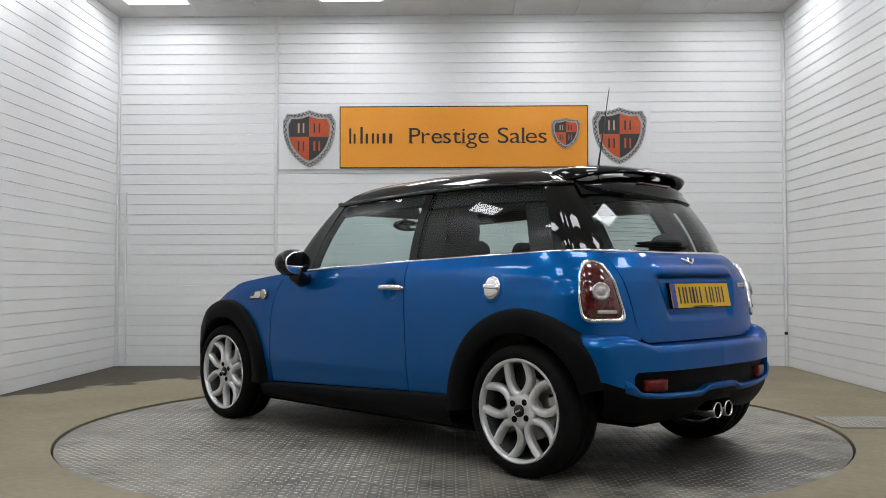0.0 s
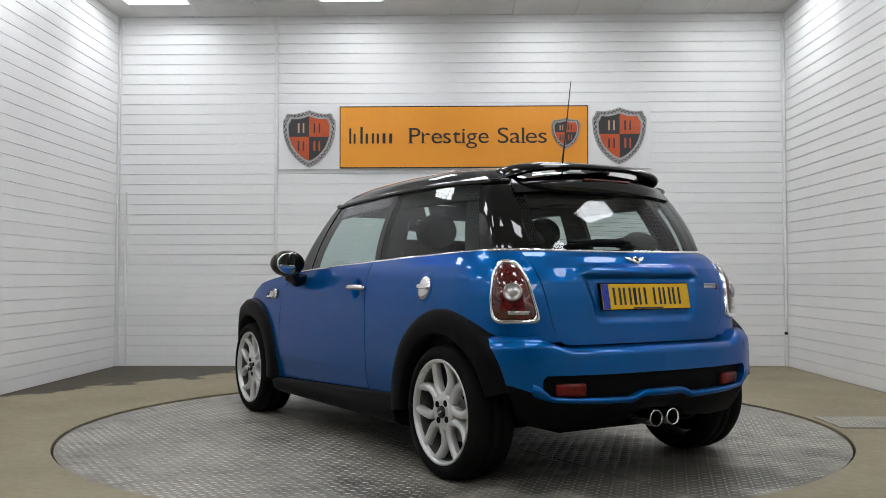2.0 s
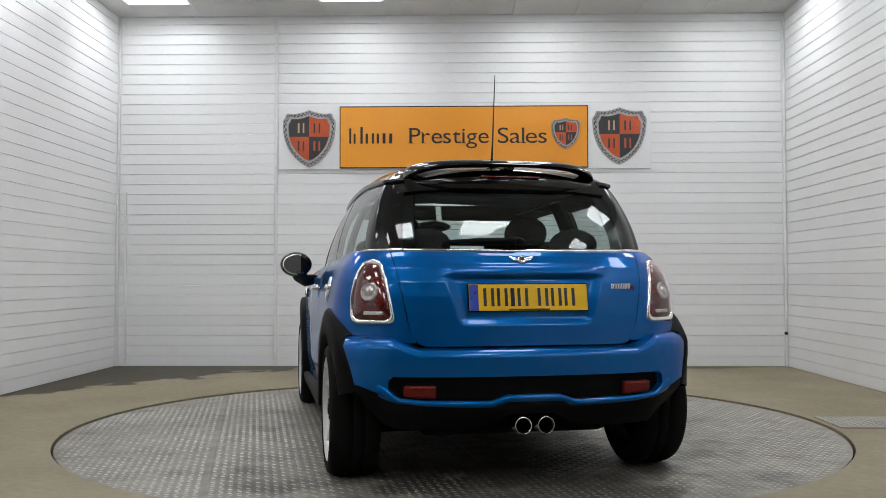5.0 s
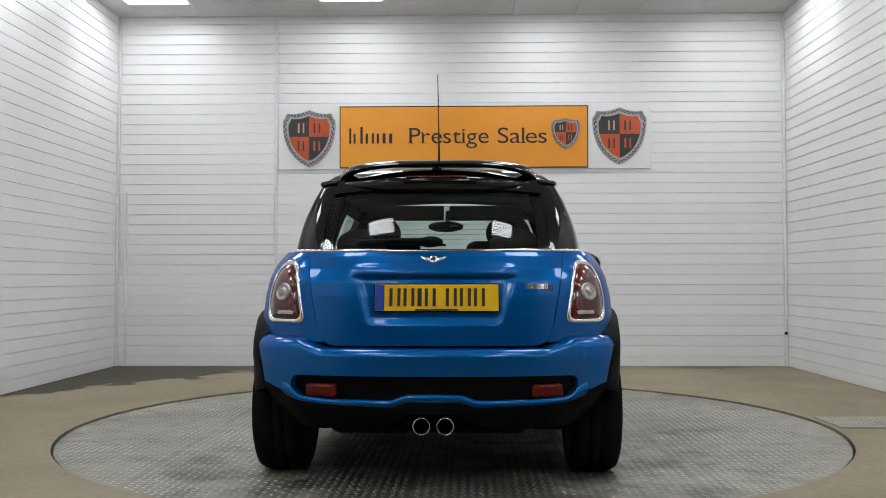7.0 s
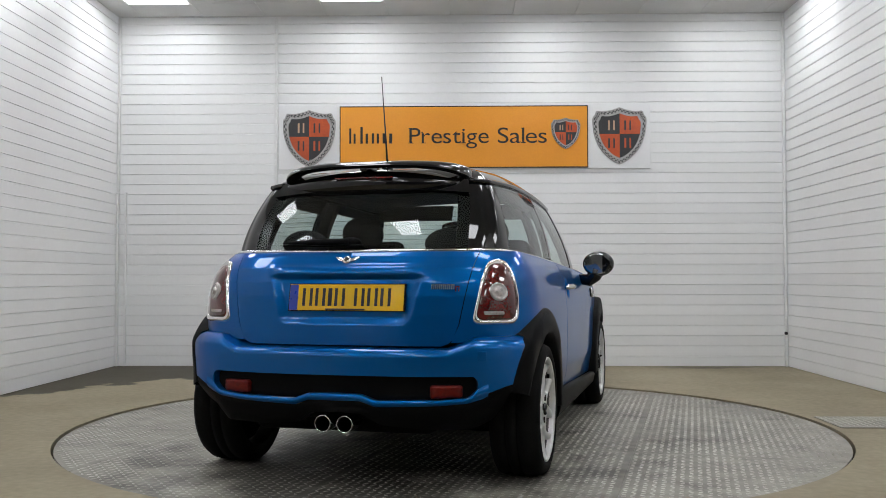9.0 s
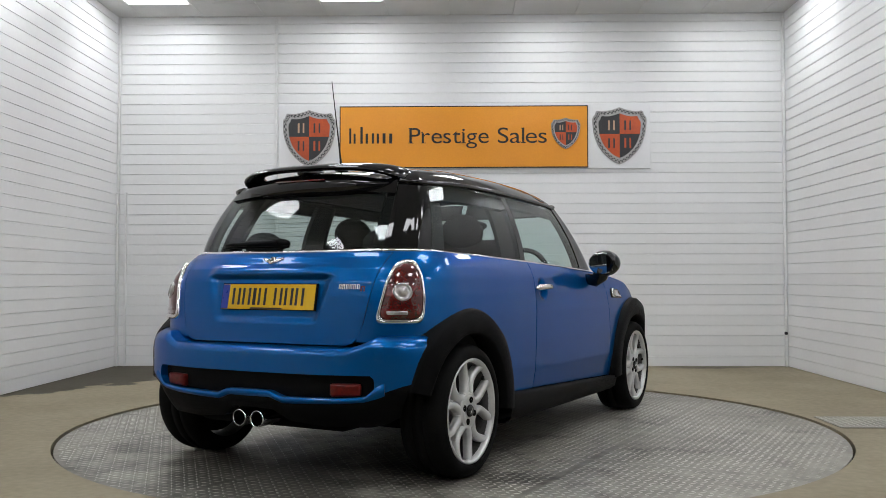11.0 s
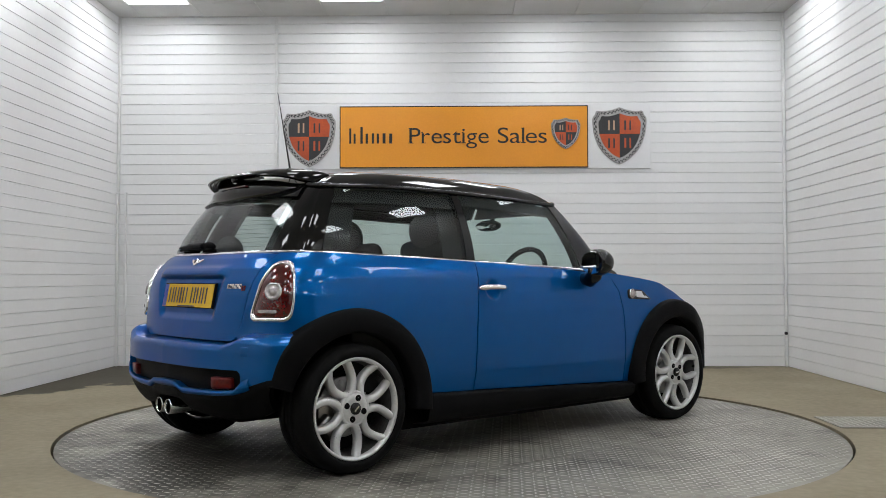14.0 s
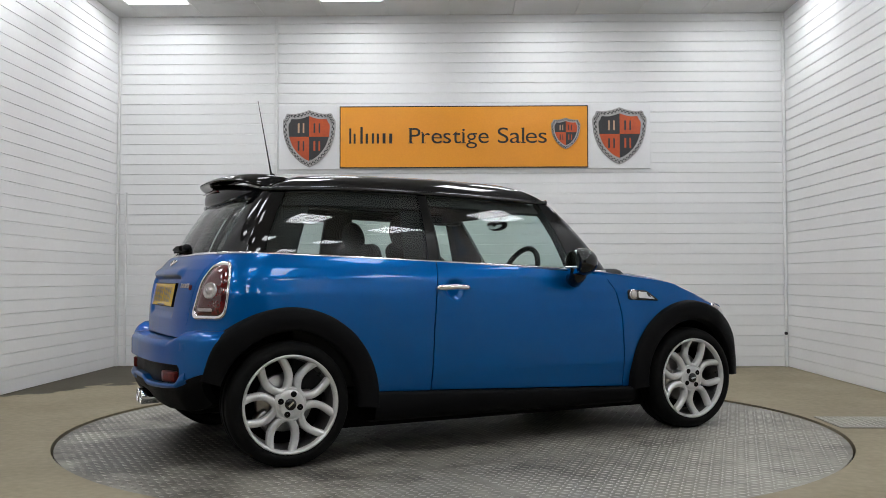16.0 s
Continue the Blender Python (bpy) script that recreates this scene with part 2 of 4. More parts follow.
def blob(place, outline, rings, flip=False, fill=True):
    """A raised plate on a surface: outline (2D), rings of (scale, offset), place(u, v, off) puts it in space."""
    bm = bmesh.new()
    cu = sum(p[0] for p in outline) / len(outline)
    cv = sum(p[1] for p in outline) / len(outline)
    rows = []
    for sc, off in rings:
        rows.append([bm.verts.new(place(cu + (u - cu) * sc, cv + (v - cv) * sc, off)) for u, v in outline])
    k = len(outline)
    for a, b in zip(rows, rows[1:]):
        for i in range(k):
            q = [a[i], a[(i + 1) % k], b[(i + 1) % k], b[i]]
            bm.faces.new(q[::-1] if flip else q)
    if fill:
        bm.faces.new(rows[-1][::-1] if flip else rows[-1])
    return bm


def rounded(pts, r=0.03, seg=5):
    """Rounds the corners of a 2D outline."""
    out, n = [], len(pts)
    for i in range(n):
        p0, p, p1 = Vector(pts[i - 1]), Vector(pts[i]), Vector(pts[(i + 1) % n])
        a, b = (p0 - p), (p1 - p)
        k = min(r, a.length * 0.48, b.length * 0.48)
        a, b = p + a.normalized() * k, p + b.normalized() * k
        for j in range(seg + 1):
            t = j / seg
            q = a * (1 - t) ** 2 + p * 2 * t * (1 - t) + b * t * t
            out.append((q.x, q.y))
    return out


def disc2(u, v, ru, rv, n=28):
    return [(u + ru * math.cos(2 * math.pi * k / n), v + rv * math.sin(2 * math.pi * k / n)) for k in range(n)]


def lerp(a, b, t):
    return a + (b - a) * t


def table(rows):
    xs, ys = [r[0] for r in rows], [r[1] for r in rows]
    return lambda x: float(np.interp(x, xs, ys))


def spline(points, per=24):
    """Catmull-Rom through the points, as an array of per samples a span."""
    p = np.array(points, float)
    p = np.vstack([2 * p[0] - p[1], p, 2 * p[-1] - p[-2]])
    out = []
    for i in range(1, len(p) - 2):
        for k in range(per):
            t = k / per
            out.append(0.5 * (2 * p[i] + (p[i + 1] - p[i - 1]) * t + (2 * p[i - 1] - 5 * p[i] + 4 * p[i + 1] - p[i + 2]) * t * t
                              + (3 * p[i] - p[i - 1] - 3 * p[i + 1] + p[i + 2]) * t ** 3))
    out.append(p[-2])
    return np.array(out)


def smoothstep(a, b, x):
    t = min(max((x - a) / (b - a), 0), 1)
    return t * t * (3 - 2 * t)


# ---- the room ----
def build_room():
    # floor with a round pit for the turntable
    bm = bmesh.new()
    n, r0 = 120, 2.233
    inner = [bm.verts.new((r0 * math.cos(2 * math.pi * k / n), r0 * math.sin(2 * math.pi * k / n), 0)) for k in range(n)]
    low = [bm.verts.new((v.co.x, v.co.y, -0.08)) for v in inner]
    mid = []
    for k in range(n):
        c, s = math.cos(2 * math.pi * k / n), math.sin(2 * math.pi * k / n)
        t = min((XR + 0.2) / abs(c) if abs(c) > 1e-6 else 9e9, (YB + 0.2) / abs(s) if abs(s) > 1e-6 else 9e9)
        mid.append(bm.verts.new((c * min(t, 3.0), s * min(t, 3.0), 0)))
    outer = []
    for k in range(n):
        c, s = math.cos(2 * math.pi * k / n), math.sin(2 * math.pi * k / n)
        t = min(((XR + 0.15) if c > 0 else (-XL + 0.15)) / max(abs(c), 1e-6), ((YB + 0.15) if s > 0 else (-YF + 0.15)) / max(abs(s), 1e-6))
        outer.append(bm.verts.new((c * t, s * t, 0)))
    for k in range(n):
        j = (k + 1) % n
        bm.faces.new([inner[k], inner[j], low[j], low[k]])
        bm.faces.new([inner[k], mid[k], mid[j], inner[j]])
        bm.faces.new([mid[k], outer[k], outer[j], mid[j]])
    # fill the corners cut off by the fan
    for k in range(n):
        j = (k + 1) % n
        a, b = outer[k].co, outer[j].co
        if abs(a.x - b.x) > 1e-3 and abs(a.y - b.y) > 1e-3:
            cx = a.x if abs(abs(a.x) - (XR + 0.15)) < 1e-3 or abs(abs(a.x) - (-XL + 0.15)) < 1e-3 else b.x
            cy = b.y if cx == a.x else a.y
            bm.faces.new([outer[k], bm.verts.new((cx, cy, 0)), outer[j]])
    bm.faces.new(low)
    bmesh.ops.recalc_face_normals(bm, faces=bm.faces)
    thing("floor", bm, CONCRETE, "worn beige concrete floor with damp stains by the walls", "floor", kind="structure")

    def wall(name, x0, x1, y0, y1, material, label):
        return thing(name, boxed(x0, x1, y0, y1, -0.1, H + 0.12), material, label, "wall", kind="structure")
    north = wall("wall_north", XL - 0.15, XR + 0.15, YB + 0.012, YB + 0.15, GAP, "white ribbed plastic plank wall behind the turntable")
    west = wall("wall_west", XL - 0.15, XL - 0.012, YF, YB + 0.012, GAP, "white ribbed plastic plank side wall")
    east = wall("wall_east", XR + 0.012, XR + 0.15, YF, YB + 0.012, GAP, "white ribbed plastic plank side wall")
    wall("wall_south", XL - 0.15, XR + 0.15, YF - 0.15, YF, BACKWALL, "plain grey wall behind the camera")

    # ceiling tiles in one mesh, with bays left for the lamps
    bays = {(x, y - DRIFT * k) for k, x in enumerate(LAMP_X) for y in LAMP_Y}
    bm = bmesh.new()
    box(bm, XL - 0.15, XR + 0.15, YF - 0.15, YB + 0.15, H + 0.05, H + 0.15)
    p = 0.623
    x0 = LAMP_X[0]
    for i in range(-1, 12):
        for j in range(-3, 24):
            cx, cy = x0 + i * p, LAMP_Y[0] - j * p - DRIFT * i / 3
            if any(abs(cx - bx) < 0.1 and abs(cy - by) < 0.1 for bx, by in bays):
                continue
            a, b, c, d = max(cx - p / 2 + 0.0025, XL), min(cx + p / 2 - 0.0025, XR), max(cy - p / 2 + 0.0025, YF), min(cy + p / 2 - 0.0025, YB)
            if b - a > 0.03 and d - c > 0.03:
                box(bm, a, b, c, d, H, H + 0.048)
    thing("ceiling", bm, TILE, "off-white suspended tile ceiling", "ceiling", kind="structure")
    first = thing("ceiling_light", boxed(-0.31, 0.31, -0.31, 0.31, 0.012, 0.045), TRIM_W, "square white recessed ceiling panel lamp, lit", "ceiling lamp", "ceiling lamps")
    part("diffuser", boxed(-0.285, 0.285, -0.285, 0.285, 0.0, 0.01), DIFFUSER, first, "glowing white diffuser", smooth=False)
    bm = bmesh.new()
    for a, b, c, d in ((-0.31, 0.31, -0.31, -0.288), (-0.31, 0.31, 0.288, 0.31), (-0.31, -0.288, -0.287, 0.287), (0.288, 0.31, -0.287, 0.287)):
        box(bm, a, b, c, d, -0.002, 0.011)
    part("frame", bm, TRIM_W, first, smooth=False)
    first.matrix_basis = pose(LAMP_X[0], LAMP_Y[0], H)
    for k, x in enumerate(LAMP_X):
        for y in LAMP_Y:
            if (x, y) != (LAMP_X[0], LAMP_Y[0]):
                copy_thing(first, pose(x, y - DRIFT * k, H))
    return north, west, east


LAMP_X = [-2.85 + 1.869 * k for k in range(4)]
LAMP_Y = [2.865 - 1.869 * k for k in range(6)]
DRIFT = 0.065  # the tile grid is laid slightly askew
north, west, east = build_room()


def corner_trims():
    bm = bmesh.new()
    box(bm, XL + 0.002, XL + 0.022, YB - 0.045, YB - 0.002, 0, 1.74, 0.004)
    thing("corner_trim", bm, TRIM_W, "white plastic corner trim strip", "trim", kind="structure")
    thing("cover_strip", boxed(XL + 0.075, XL + 0.10, YB - 0.022, YB - 0.001, 0, 1.74, 0.004), TRIM_W, "white plastic vertical cover strip", "trim", kind="structure")
    thing("cover_strip", boxed(-1.815, -1.785, YB - 0.016, YB - 0.001, 0, H - 0.001, 0.004), TRIM_W, "white plastic vertical joint strip", "trim", kind="structure")
    thing("corner_trim", boxed(XR - 0.03, XR - 0.001, YB - 0.03, YB - 0.001, 0, H - 0.001, 0.006), TRIM_W, "white plastic corner trim strip", "trim", kind="structure")
    thing("corner_trim", boxed(XL + 0.001, XL + 0.028, YB - 0.028, YB - 0.001, 1.745, H - 0.001, 0.006), TRIM_W, "white plastic corner trim strip", "trim", kind="structure")

    thing("trim_clip", boxed(XR - 0.042, XR - 0.012, YB - 0.055, YB - 0.031, 0.315, 0.345, 0.006), INK, "small dark clip on the white corner trim", "clip", kind="structure")


corner_trims()


# ---- the sign ----
def shield(cx, cz, w, h, y, parent, name):
    pts = [(0, 0.5), (0.14, 0.455), (0.30, 0.43), (0.42, 0.435), (0.46, 0.36), (0.5, 0.30), (0.49, 0.10), (0.45, -0.05), (0.38, -0.2), (0.26, -0.34), (0.13, -0.44), (0, -0.5)]
    pts = [tuple(q) for q in spline(pts, 4)]
    full = pts + [(-x, z) for x, z in pts[-2:0:-1]]
    put = lambda sx: (lambda u, v, off: Vector((cx + u * w, y - off, cz + v * h)))
    rim = part(name, blob(put(1), full, [(1.0, 0.0), (1.0, 0.012), (0.97, 0.016), (0.80, 0.016)]), BADGE_S, parent, "silver and black chequered shield badge with a quartered face", smooth=False)
    bm = bmesh.new()
    k = len(full)
    for row, (s0, s1) in enumerate(((0.955, 0.905), (0.905, 0.855))):
        m = 88
        for i in range(m):
            if (i + row) % 2:
                continue
            a, b = full[int(i * k / m)], full[int((i + 1) * k / m) % k]
            q = [put(1)(a[0] * s0, a[1] * s0, 0.0175), put(1)(b[0] * s0, b[1] * s0, 0.0175), put(1)(b[0] * s1, b[1] * s1, 0.0175), put(1)(a[0] * s1, a[1] * s1, 0.0175)]
            if (q[0] - q[1]).length > 1e-5:
                bm.faces.new([bm.verts.new(c) for c in q])
    part("chequer", bm, BADGE_K, rim, smooth=False)
    inner = [(u * 0.78, v * 0.78) for u, v in full]
    for name2, sx, top, m in (("field", -1, True, BADGE_K), ("field", 1, True, BADGE_O), ("field", -1, False, BADGE_O), ("field", 1, False, BADGE_K)):
        half = [(u, v) for u, v in inner[: len(pts)]]
        poly = [(0, 0.03)] + ([(u, v) for u, v in half if v > 0.03] + [(max(u for u, v in half if abs(v - 0.03) < 0.08), 0.03)] if top
                              else [(max(u for u, v in half if abs(v - 0.03) < 0.08), 0.03)] + [(u, v) for u, v in half if v < 0.03])
        bm = bmesh.new()
        bm.faces.new([bm.verts.new(put(1)(u * sx, v, 0.018)) for u, v in (poly if sx < 0 else poly[::-1])])
        part(name2, bm, m, rim, smooth=False)
    # the four letters of the badge as plain bars
    for sx, top, m in ((-1, 1, BADGE_T), (1, 1, BADGE_K), (-1, 0, BADGE_K), (1, 0, BADGE_O)):
        bm = bmesh.new()
        zc = 0.18 if top else -0.13
        xc = 0.15 * sx
        for u0, u1, v0, v1 in ((-0.065, -0.03, -0.085, 0.085), (0.03, 0.06, -0.085, 0.085)):
            bm.faces.new([bm.verts.new(put(1)(xc + a, zc + b, 0.0195)) for a, b in ((u0, v0), (u1, v0), (u1, v1), (u0, v1))])
        part("bar", bm, m, rim, smooth=False)


def build_sign():
    yb = YB - 0.004
    board = thing("sign_board", boxed(-1.773, 1.943, yb - 0.02, yb, 1.966, 2.612, 0.003), BOARD, "long white wall sign with amber panel between two shield badges", "sign")
    face = part("panel", boxed(-1.157, 1.324, yb - 0.034, yb - 0.021, 1.975, 2.598), INK, board, "amber panel with a thin dark border", smooth=False)
    part("face", boxed(-1.147, 1.314, yb - 0.037, yb - 0.035, 1.986, 2.587), ORANGE, face, smooth=False)
    yt = yb - 0.0375
    # first word: a trade name, kept as plain bars
    for x0, x1, z0, z1 in ((-1.065, -0.99, 2.222, 2.376), (-0.955, -0.865, 2.222, 2.39), (-0.84, -0.755, 2.222, 2.325), (-0.735, -0.62, 2.222, 2.325)):
        bm = bmesh.new()
        w = (x1 - x0)
        box(bm, x0 + w * 0.08, x0 + w * 0.34, yt - 0.003, yt, z0, z1)
        box(bm, x0 + w * 0.66, x0 + w * 0.92, yt - 0.003, yt, z0, min(z1, z0 + 0.1))
        part("bar", bm, INK, face, smooth=False)
    def glyph(ch):
        cu = bpy.data.curves.new("lettering", "FONT")
        cu.body, cu.size, cu.extrude, cu.offset = ch, 0.226, 0.0015, -0.0008
        tmp = new("lettering", cu)
        bpy.context.view_layer.update()
        me = bpy.data.meshes.new_from_object(tmp.evaluated_get(bpy.context.evaluated_depsgraph_get()))
        bpy.data.objects.remove(tmp)
        return me
    for word, x0, x1 in (("Prestige", -0.457, 0.335), ("Sales", 0.425, 0.912)):
        letters = [(ch, glyph(ch)) for ch in word]
        wide = [(min(v.co.x for v in me.vertices), max(v.co.x for v in me.vertices)) for ch, me in letters]
        need = sum(b - a for a, b in wide)
        gap = 0.014
        wid = (x1 - x0 - gap * (len(word) - 1)) / need
        x = x0
        for (ch, me), (a, b) in zip(letters, wide):
            bm = bmesh.new()
            bm.from_mesh(me)
            # small feet and flags on the upright strokes
            tops = max(v.co.y for v in bm.verts)
            stem = a + 0.0125
            if ch in "Pril":
                box(bm, stem - 0.020, stem + 0.020, 0.0, 0.007, -0.0015, 0.0015)
            if ch == "P":
                box(bm, stem - 0.018, stem, tops - 0.007, tops, -0.0015, 0.0015)
            if ch in "ril":
                top = tops if ch == "l" else 0.112
                box(bm, stem - 0.017, stem, top - 0.010, top - 0.001, -0.0015, 0.0015)
            bmesh.ops.transform(bm, matrix=Matrix(((wid, 0, 0, x - a * wid), (0, 0, -1, yt - 0.002), (0, 1.0, 0, 2.222), (0, 0, 0, 1))), verts=bm.verts)
            part("letter", bm, INK, face, smooth=False)
            x += (b - a) * wid + gap
    shield(-1.463, 2.276, 0.53, 0.577, yb - 0.021, board, "shield_badge")
    shield(1.636, 2.291, 0.535, 0.572, yb - 0.021, board, "shield_badge")
    shield(1.10, 2.316, 0.287, 0.312, yb - 0.038, face, "small_shield")


build_sign()


# ---- the turntable ----
def tread_mesh(cells, z):
    """Small lens-shaped studs; cells: (x, y, angle)."""
    xs = np.array([[-1, 0], [-0.35, -0.36], [0.35, -0.36], [1, 0], [0.35, 0.36], [-0.35, 0.36], [-0.4, 0], [0.4, 0]]) * 0.0165
    top = np.array([0, 0, 0, 0, 0, 0, 1, 1]) * 0.0024
    fc = [(0, 1, 6), (1, 2, 7, 6), (2, 3, 7), (3, 4, 7), (4, 5, 6, 7), (5, 0, 6)]
    verts, faces = [], []
    for x, y, a in cells:
        c, s = math.cos(a), math.sin(a)
        k = len(verts)
        verts += [(x + c * u - s * v, y + s * u + c * v, z + h) for (u, v), h in zip(xs, top)]
        faces += [tuple(k + i for i in f) for f in fc]
    me = bpy.data.meshes.new("tread")
    me.from_pydata(verts, [], faces)
    me.materials.append(TREAD)
    return me


R_TABLE = 2.222
STRIPS = [(-2.222, -1.36, 0.0), (-1.36, -0.12, math.pi / 2), (-0.12, 1.12, 0.0), (1.12, 2.222, math.pi / 2)]


def build_turntable():
    t = thing("turntable", lathe([(0.001, -0.012), (R_TABLE, -0.012), (R_TABLE, -0.03), (R_TABLE, -0.07), (0.001, -0.07)], 120, "Z"), DARK,
              "round flush steel tread plate car turntable, worn and scuffed", "turntable")
    cells = []
    for x0, x1, ang in STRIPS:
        for y0, y1 in ((-2.3, -0.62), (-0.62, 1.2), (1.2, 2.3)):
            pts = []
            a, b, c, d = x0 + 0.0009, x1 - 0.0009, y0 + 0.0009, y1 - 0.0009
            n = 60
            for k in range(n + 1):
                pts.append((lerp(a, b, k / n), c))
            for k in range(1, n + 1):
                pts.append((b, lerp(c, d, k / n)))
            for k in range(1, n + 1):
                pts.append((lerp(b, a, k / n), d))
            for k in range(1, n):
                pts.append((a, lerp(d, c, k / n)))
            out = []
            rr = R_TABLE - 0.003
            cxm, cym = (max(a, -1.7) + min(b, 1.7)) / 2, (max(c, -1.3) + min(d, 1.3)) / 2
            for x, y in pts:  # pull what lies outside the disc back towards the sheet's middle
                if math.hypot(x, y) > rr:
                    lo, hi = 0.0, 1.0
                    for _ in range(30):
                        m = (lo + hi) / 2
                        if math.hypot(lerp(cxm, x, m), lerp(cym, y, m)) > rr:
                            hi = m
                        else:
                            lo = m
                    x, y = lerp(cxm, x, lo), lerp(cym, y, lo)
                if not out or math.hypot(out[-1][0] - x, out[-1][1] - y) > 1e-4:
                    out.append((x, y))
            bm = bmesh.new()
            topv = [bm.verts.new((x, y, 0)) for x, y in out]
            botv = [bm.verts.new((x, y, -0.011)) for x, y in out]
            bm.faces.new(topv)
            for i in range(len(out)):
                j = (i + 1) % len(out)
                bm.faces.new([topv[j], topv[i], botv[i], botv[j]])
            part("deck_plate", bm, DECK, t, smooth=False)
        p = 0.038
        nx, ny = int((x1 - x0) / p), int(4.6 / p)
        for i in range(nx):
            for j in range(ny):
                x, y = x0 + (i + 0.5) * p, -2.3 + (j + 0.5) * p
                if math.hypot(x, y) > R_TABLE - 0.025 or abs(y + 0.62) < 0.012 or abs(y - 1.2) < 0.012:
                    continue
                cells.append((x, y, ang + (math.pi / 4 if (i + j) % 2 else -math.pi / 4)))
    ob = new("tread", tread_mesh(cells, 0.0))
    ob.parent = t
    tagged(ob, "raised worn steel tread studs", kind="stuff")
    # cover plate let into the floor beside the table
    cp = thing("floor_cover_plate", boxed(2.27, XR - 0.05, -0.17, 0.26, 0.001, 0.006, 0.001), DECK, "tread plate cover strip let into the concrete floor", "floor plate", kind="structure")
    cells = []
    for i in range(25):
        for j in range(11):
            cells.append((2.29 + i * 0.038, -0.145 + j * 0.038, math.pi / 4 if (i + j) % 2 else -math.pi / 4))
    ob = new("tread", tread_mesh(cells, 0.006))
    ob.parent = cp
    tagged(ob, "raised steel tread studs", kind="stuff")
    return t


turntable = build_turntable()


# ---- the car: x to its right, y forward, z up, origin on the ground between the axles ----
OUT = spline([(0, -1.695), (0.25, -1.69), (0.42, -1.673), (0.56, -1.638), (0.667, -1.585), (0.750, -1.50), (0.796, -1.38), (0.807, -1.2), (0.808, -0.9),
              (0.805, -0.5), (0.805, 0.0), (0.802, 0.4), (0.798, 0.75), (0.79, 1.0), (0.78, 1.25), (0.755, 1.45), (0.69, 1.62), (0.56, 1.735), (0.33, 1.80), (0, 1.82)])
BUMP = spline([(0, -1.795), (0.3, -1.782), (0.5, -1.742), (0.63, -1.695), (0.728, -1.63), (0.792, -1.545), (0.825, -1.45), (0.832, -1.35), (0.832, -1.25)])
WIDTH = table([(0.15, 0.93), (0.25, 0.965), (0.40, 0.995), (0.55, 1.0), (0.70, 0.998), (0.80, 0.985), (0.88, 0.962), (0.93, 0.934), (0.97, 0.900), (1.0, 0.868)])
REAR = table([(0.2, 0), (0.60, 0), (0.72, 0.006), (0.80, 0.014), (0.86, 0.025), (0.92, 0.050), (0.97, 0.088), (1.0, 0.120)])
FRONT = table([(0.2, -0.03), (0.45, 0), (0.6, -0.02), (0.7, -0.08), (0.78, -0.18), (0.85, -0.3)])
TOP = table([(-1.75, 0.985), (-1.53, 0.996), (-1.25, 0.988), (-0.45, 0.959), (0.42, 0.920), (0.62, 0.906), (0.9, 0.875), (1.2, 0.838), (1.42, 0.785), (1.6, 0.70), (1.82, 0.61)])
SILL = lambda y: 0.2899 - 0.0383 * y
WZ, AXLE = 0.29, 1.2335


def arc_table(o):
    d = np.concatenate([[0], np.cumsum(np.hypot(*np.diff(o, axis=0).T))])
    return d


S_OUT, S_BUMP = arc_table(OUT), arc_table(BUMP)
s_of_y = lambda y: float(np.interp(y, OUT[:, 1], S_OUT))
s_of_x = lambda x: float(np.interp(x, OUT[:260, 0], S_OUT[:260]))
y_of_s = lambda s: float(np.interp(s, S_OUT, OUT[:, 1]))
sb_of_x = lambda x: float(np.interp(x, BUMP[:, 0], S_BUMP))


def raw(s, z):
    sg = -1 if s < 0 else 1
    s = abs(s)
    x, y = float(np.interp(s, S_OUT, OUT[:, 0])), float(np.interp(s, S_OUT, OUT[:, 1]))
    return Vector((sg * x * WIDTH(z), y + REAR(z) * smoothstep(-1.1, -1.62, y) + FRONT(z) * smoothstep(1.0, 1.65, y), z))


def skin(s, z, off=0.0):
    """A point of the car's side and ends: s metres round from the middle of the tail (to the right above 0), z up, off outwards."""
    p = raw(s, z)
    if off:
        e = 0.006
        n = (raw(s + e, z) - raw(s - e, z)).cross(raw(s, z + e) - raw(s, z - e))
        n.normalize()
        p = p + n * off
    return p


BULGE = table([(0.20, -0.10), (0.28, -0.045), (0.34, -0.012), (0.40, 0.0), (0.55, 0.0), (0.59, -0.004), (0.615, -0.014), (0.63, -0.030), (0.638, -0.055)])


def bumper_skin(s, z, off=0.0):
    sg = -1 if s < 0 else 1
    a = abs(s)
    x, y = float(np.interp(a, S_BUMP, BUMP[:, 0])), float(np.interp(a, S_BUMP, BUMP[:, 1]))
    x1, y1 = float(np.interp(a + 0.004, S_BUMP, BUMP[:, 0])), float(np.interp(a + 0.004, S_BUMP, BUMP[:, 1]))
    x0, y0 = float(np.interp(a - 0.004, S_BUMP, BUMP[:, 0])) if a > 0.004 else -x1, float(np.interp(a - 0.004, S_BUMP, BUMP[:, 1])) if a > 0.004 else y1
    n = Vector((y1 - y0, -(x1 - x0), 0)).normalized()
    d = off + BULGE(z) - 0.55 * max(0.41 - z, 0) * smoothstep(0.56, 0.72, x)
    return Vector((sg * (x + n.x * d), y + n.y * d, z))


def arch_z(y, r, hub):
    d = r * r - (y - hub) ** 2
    return WZ + math.sqrt(d) if d > 0 else -9


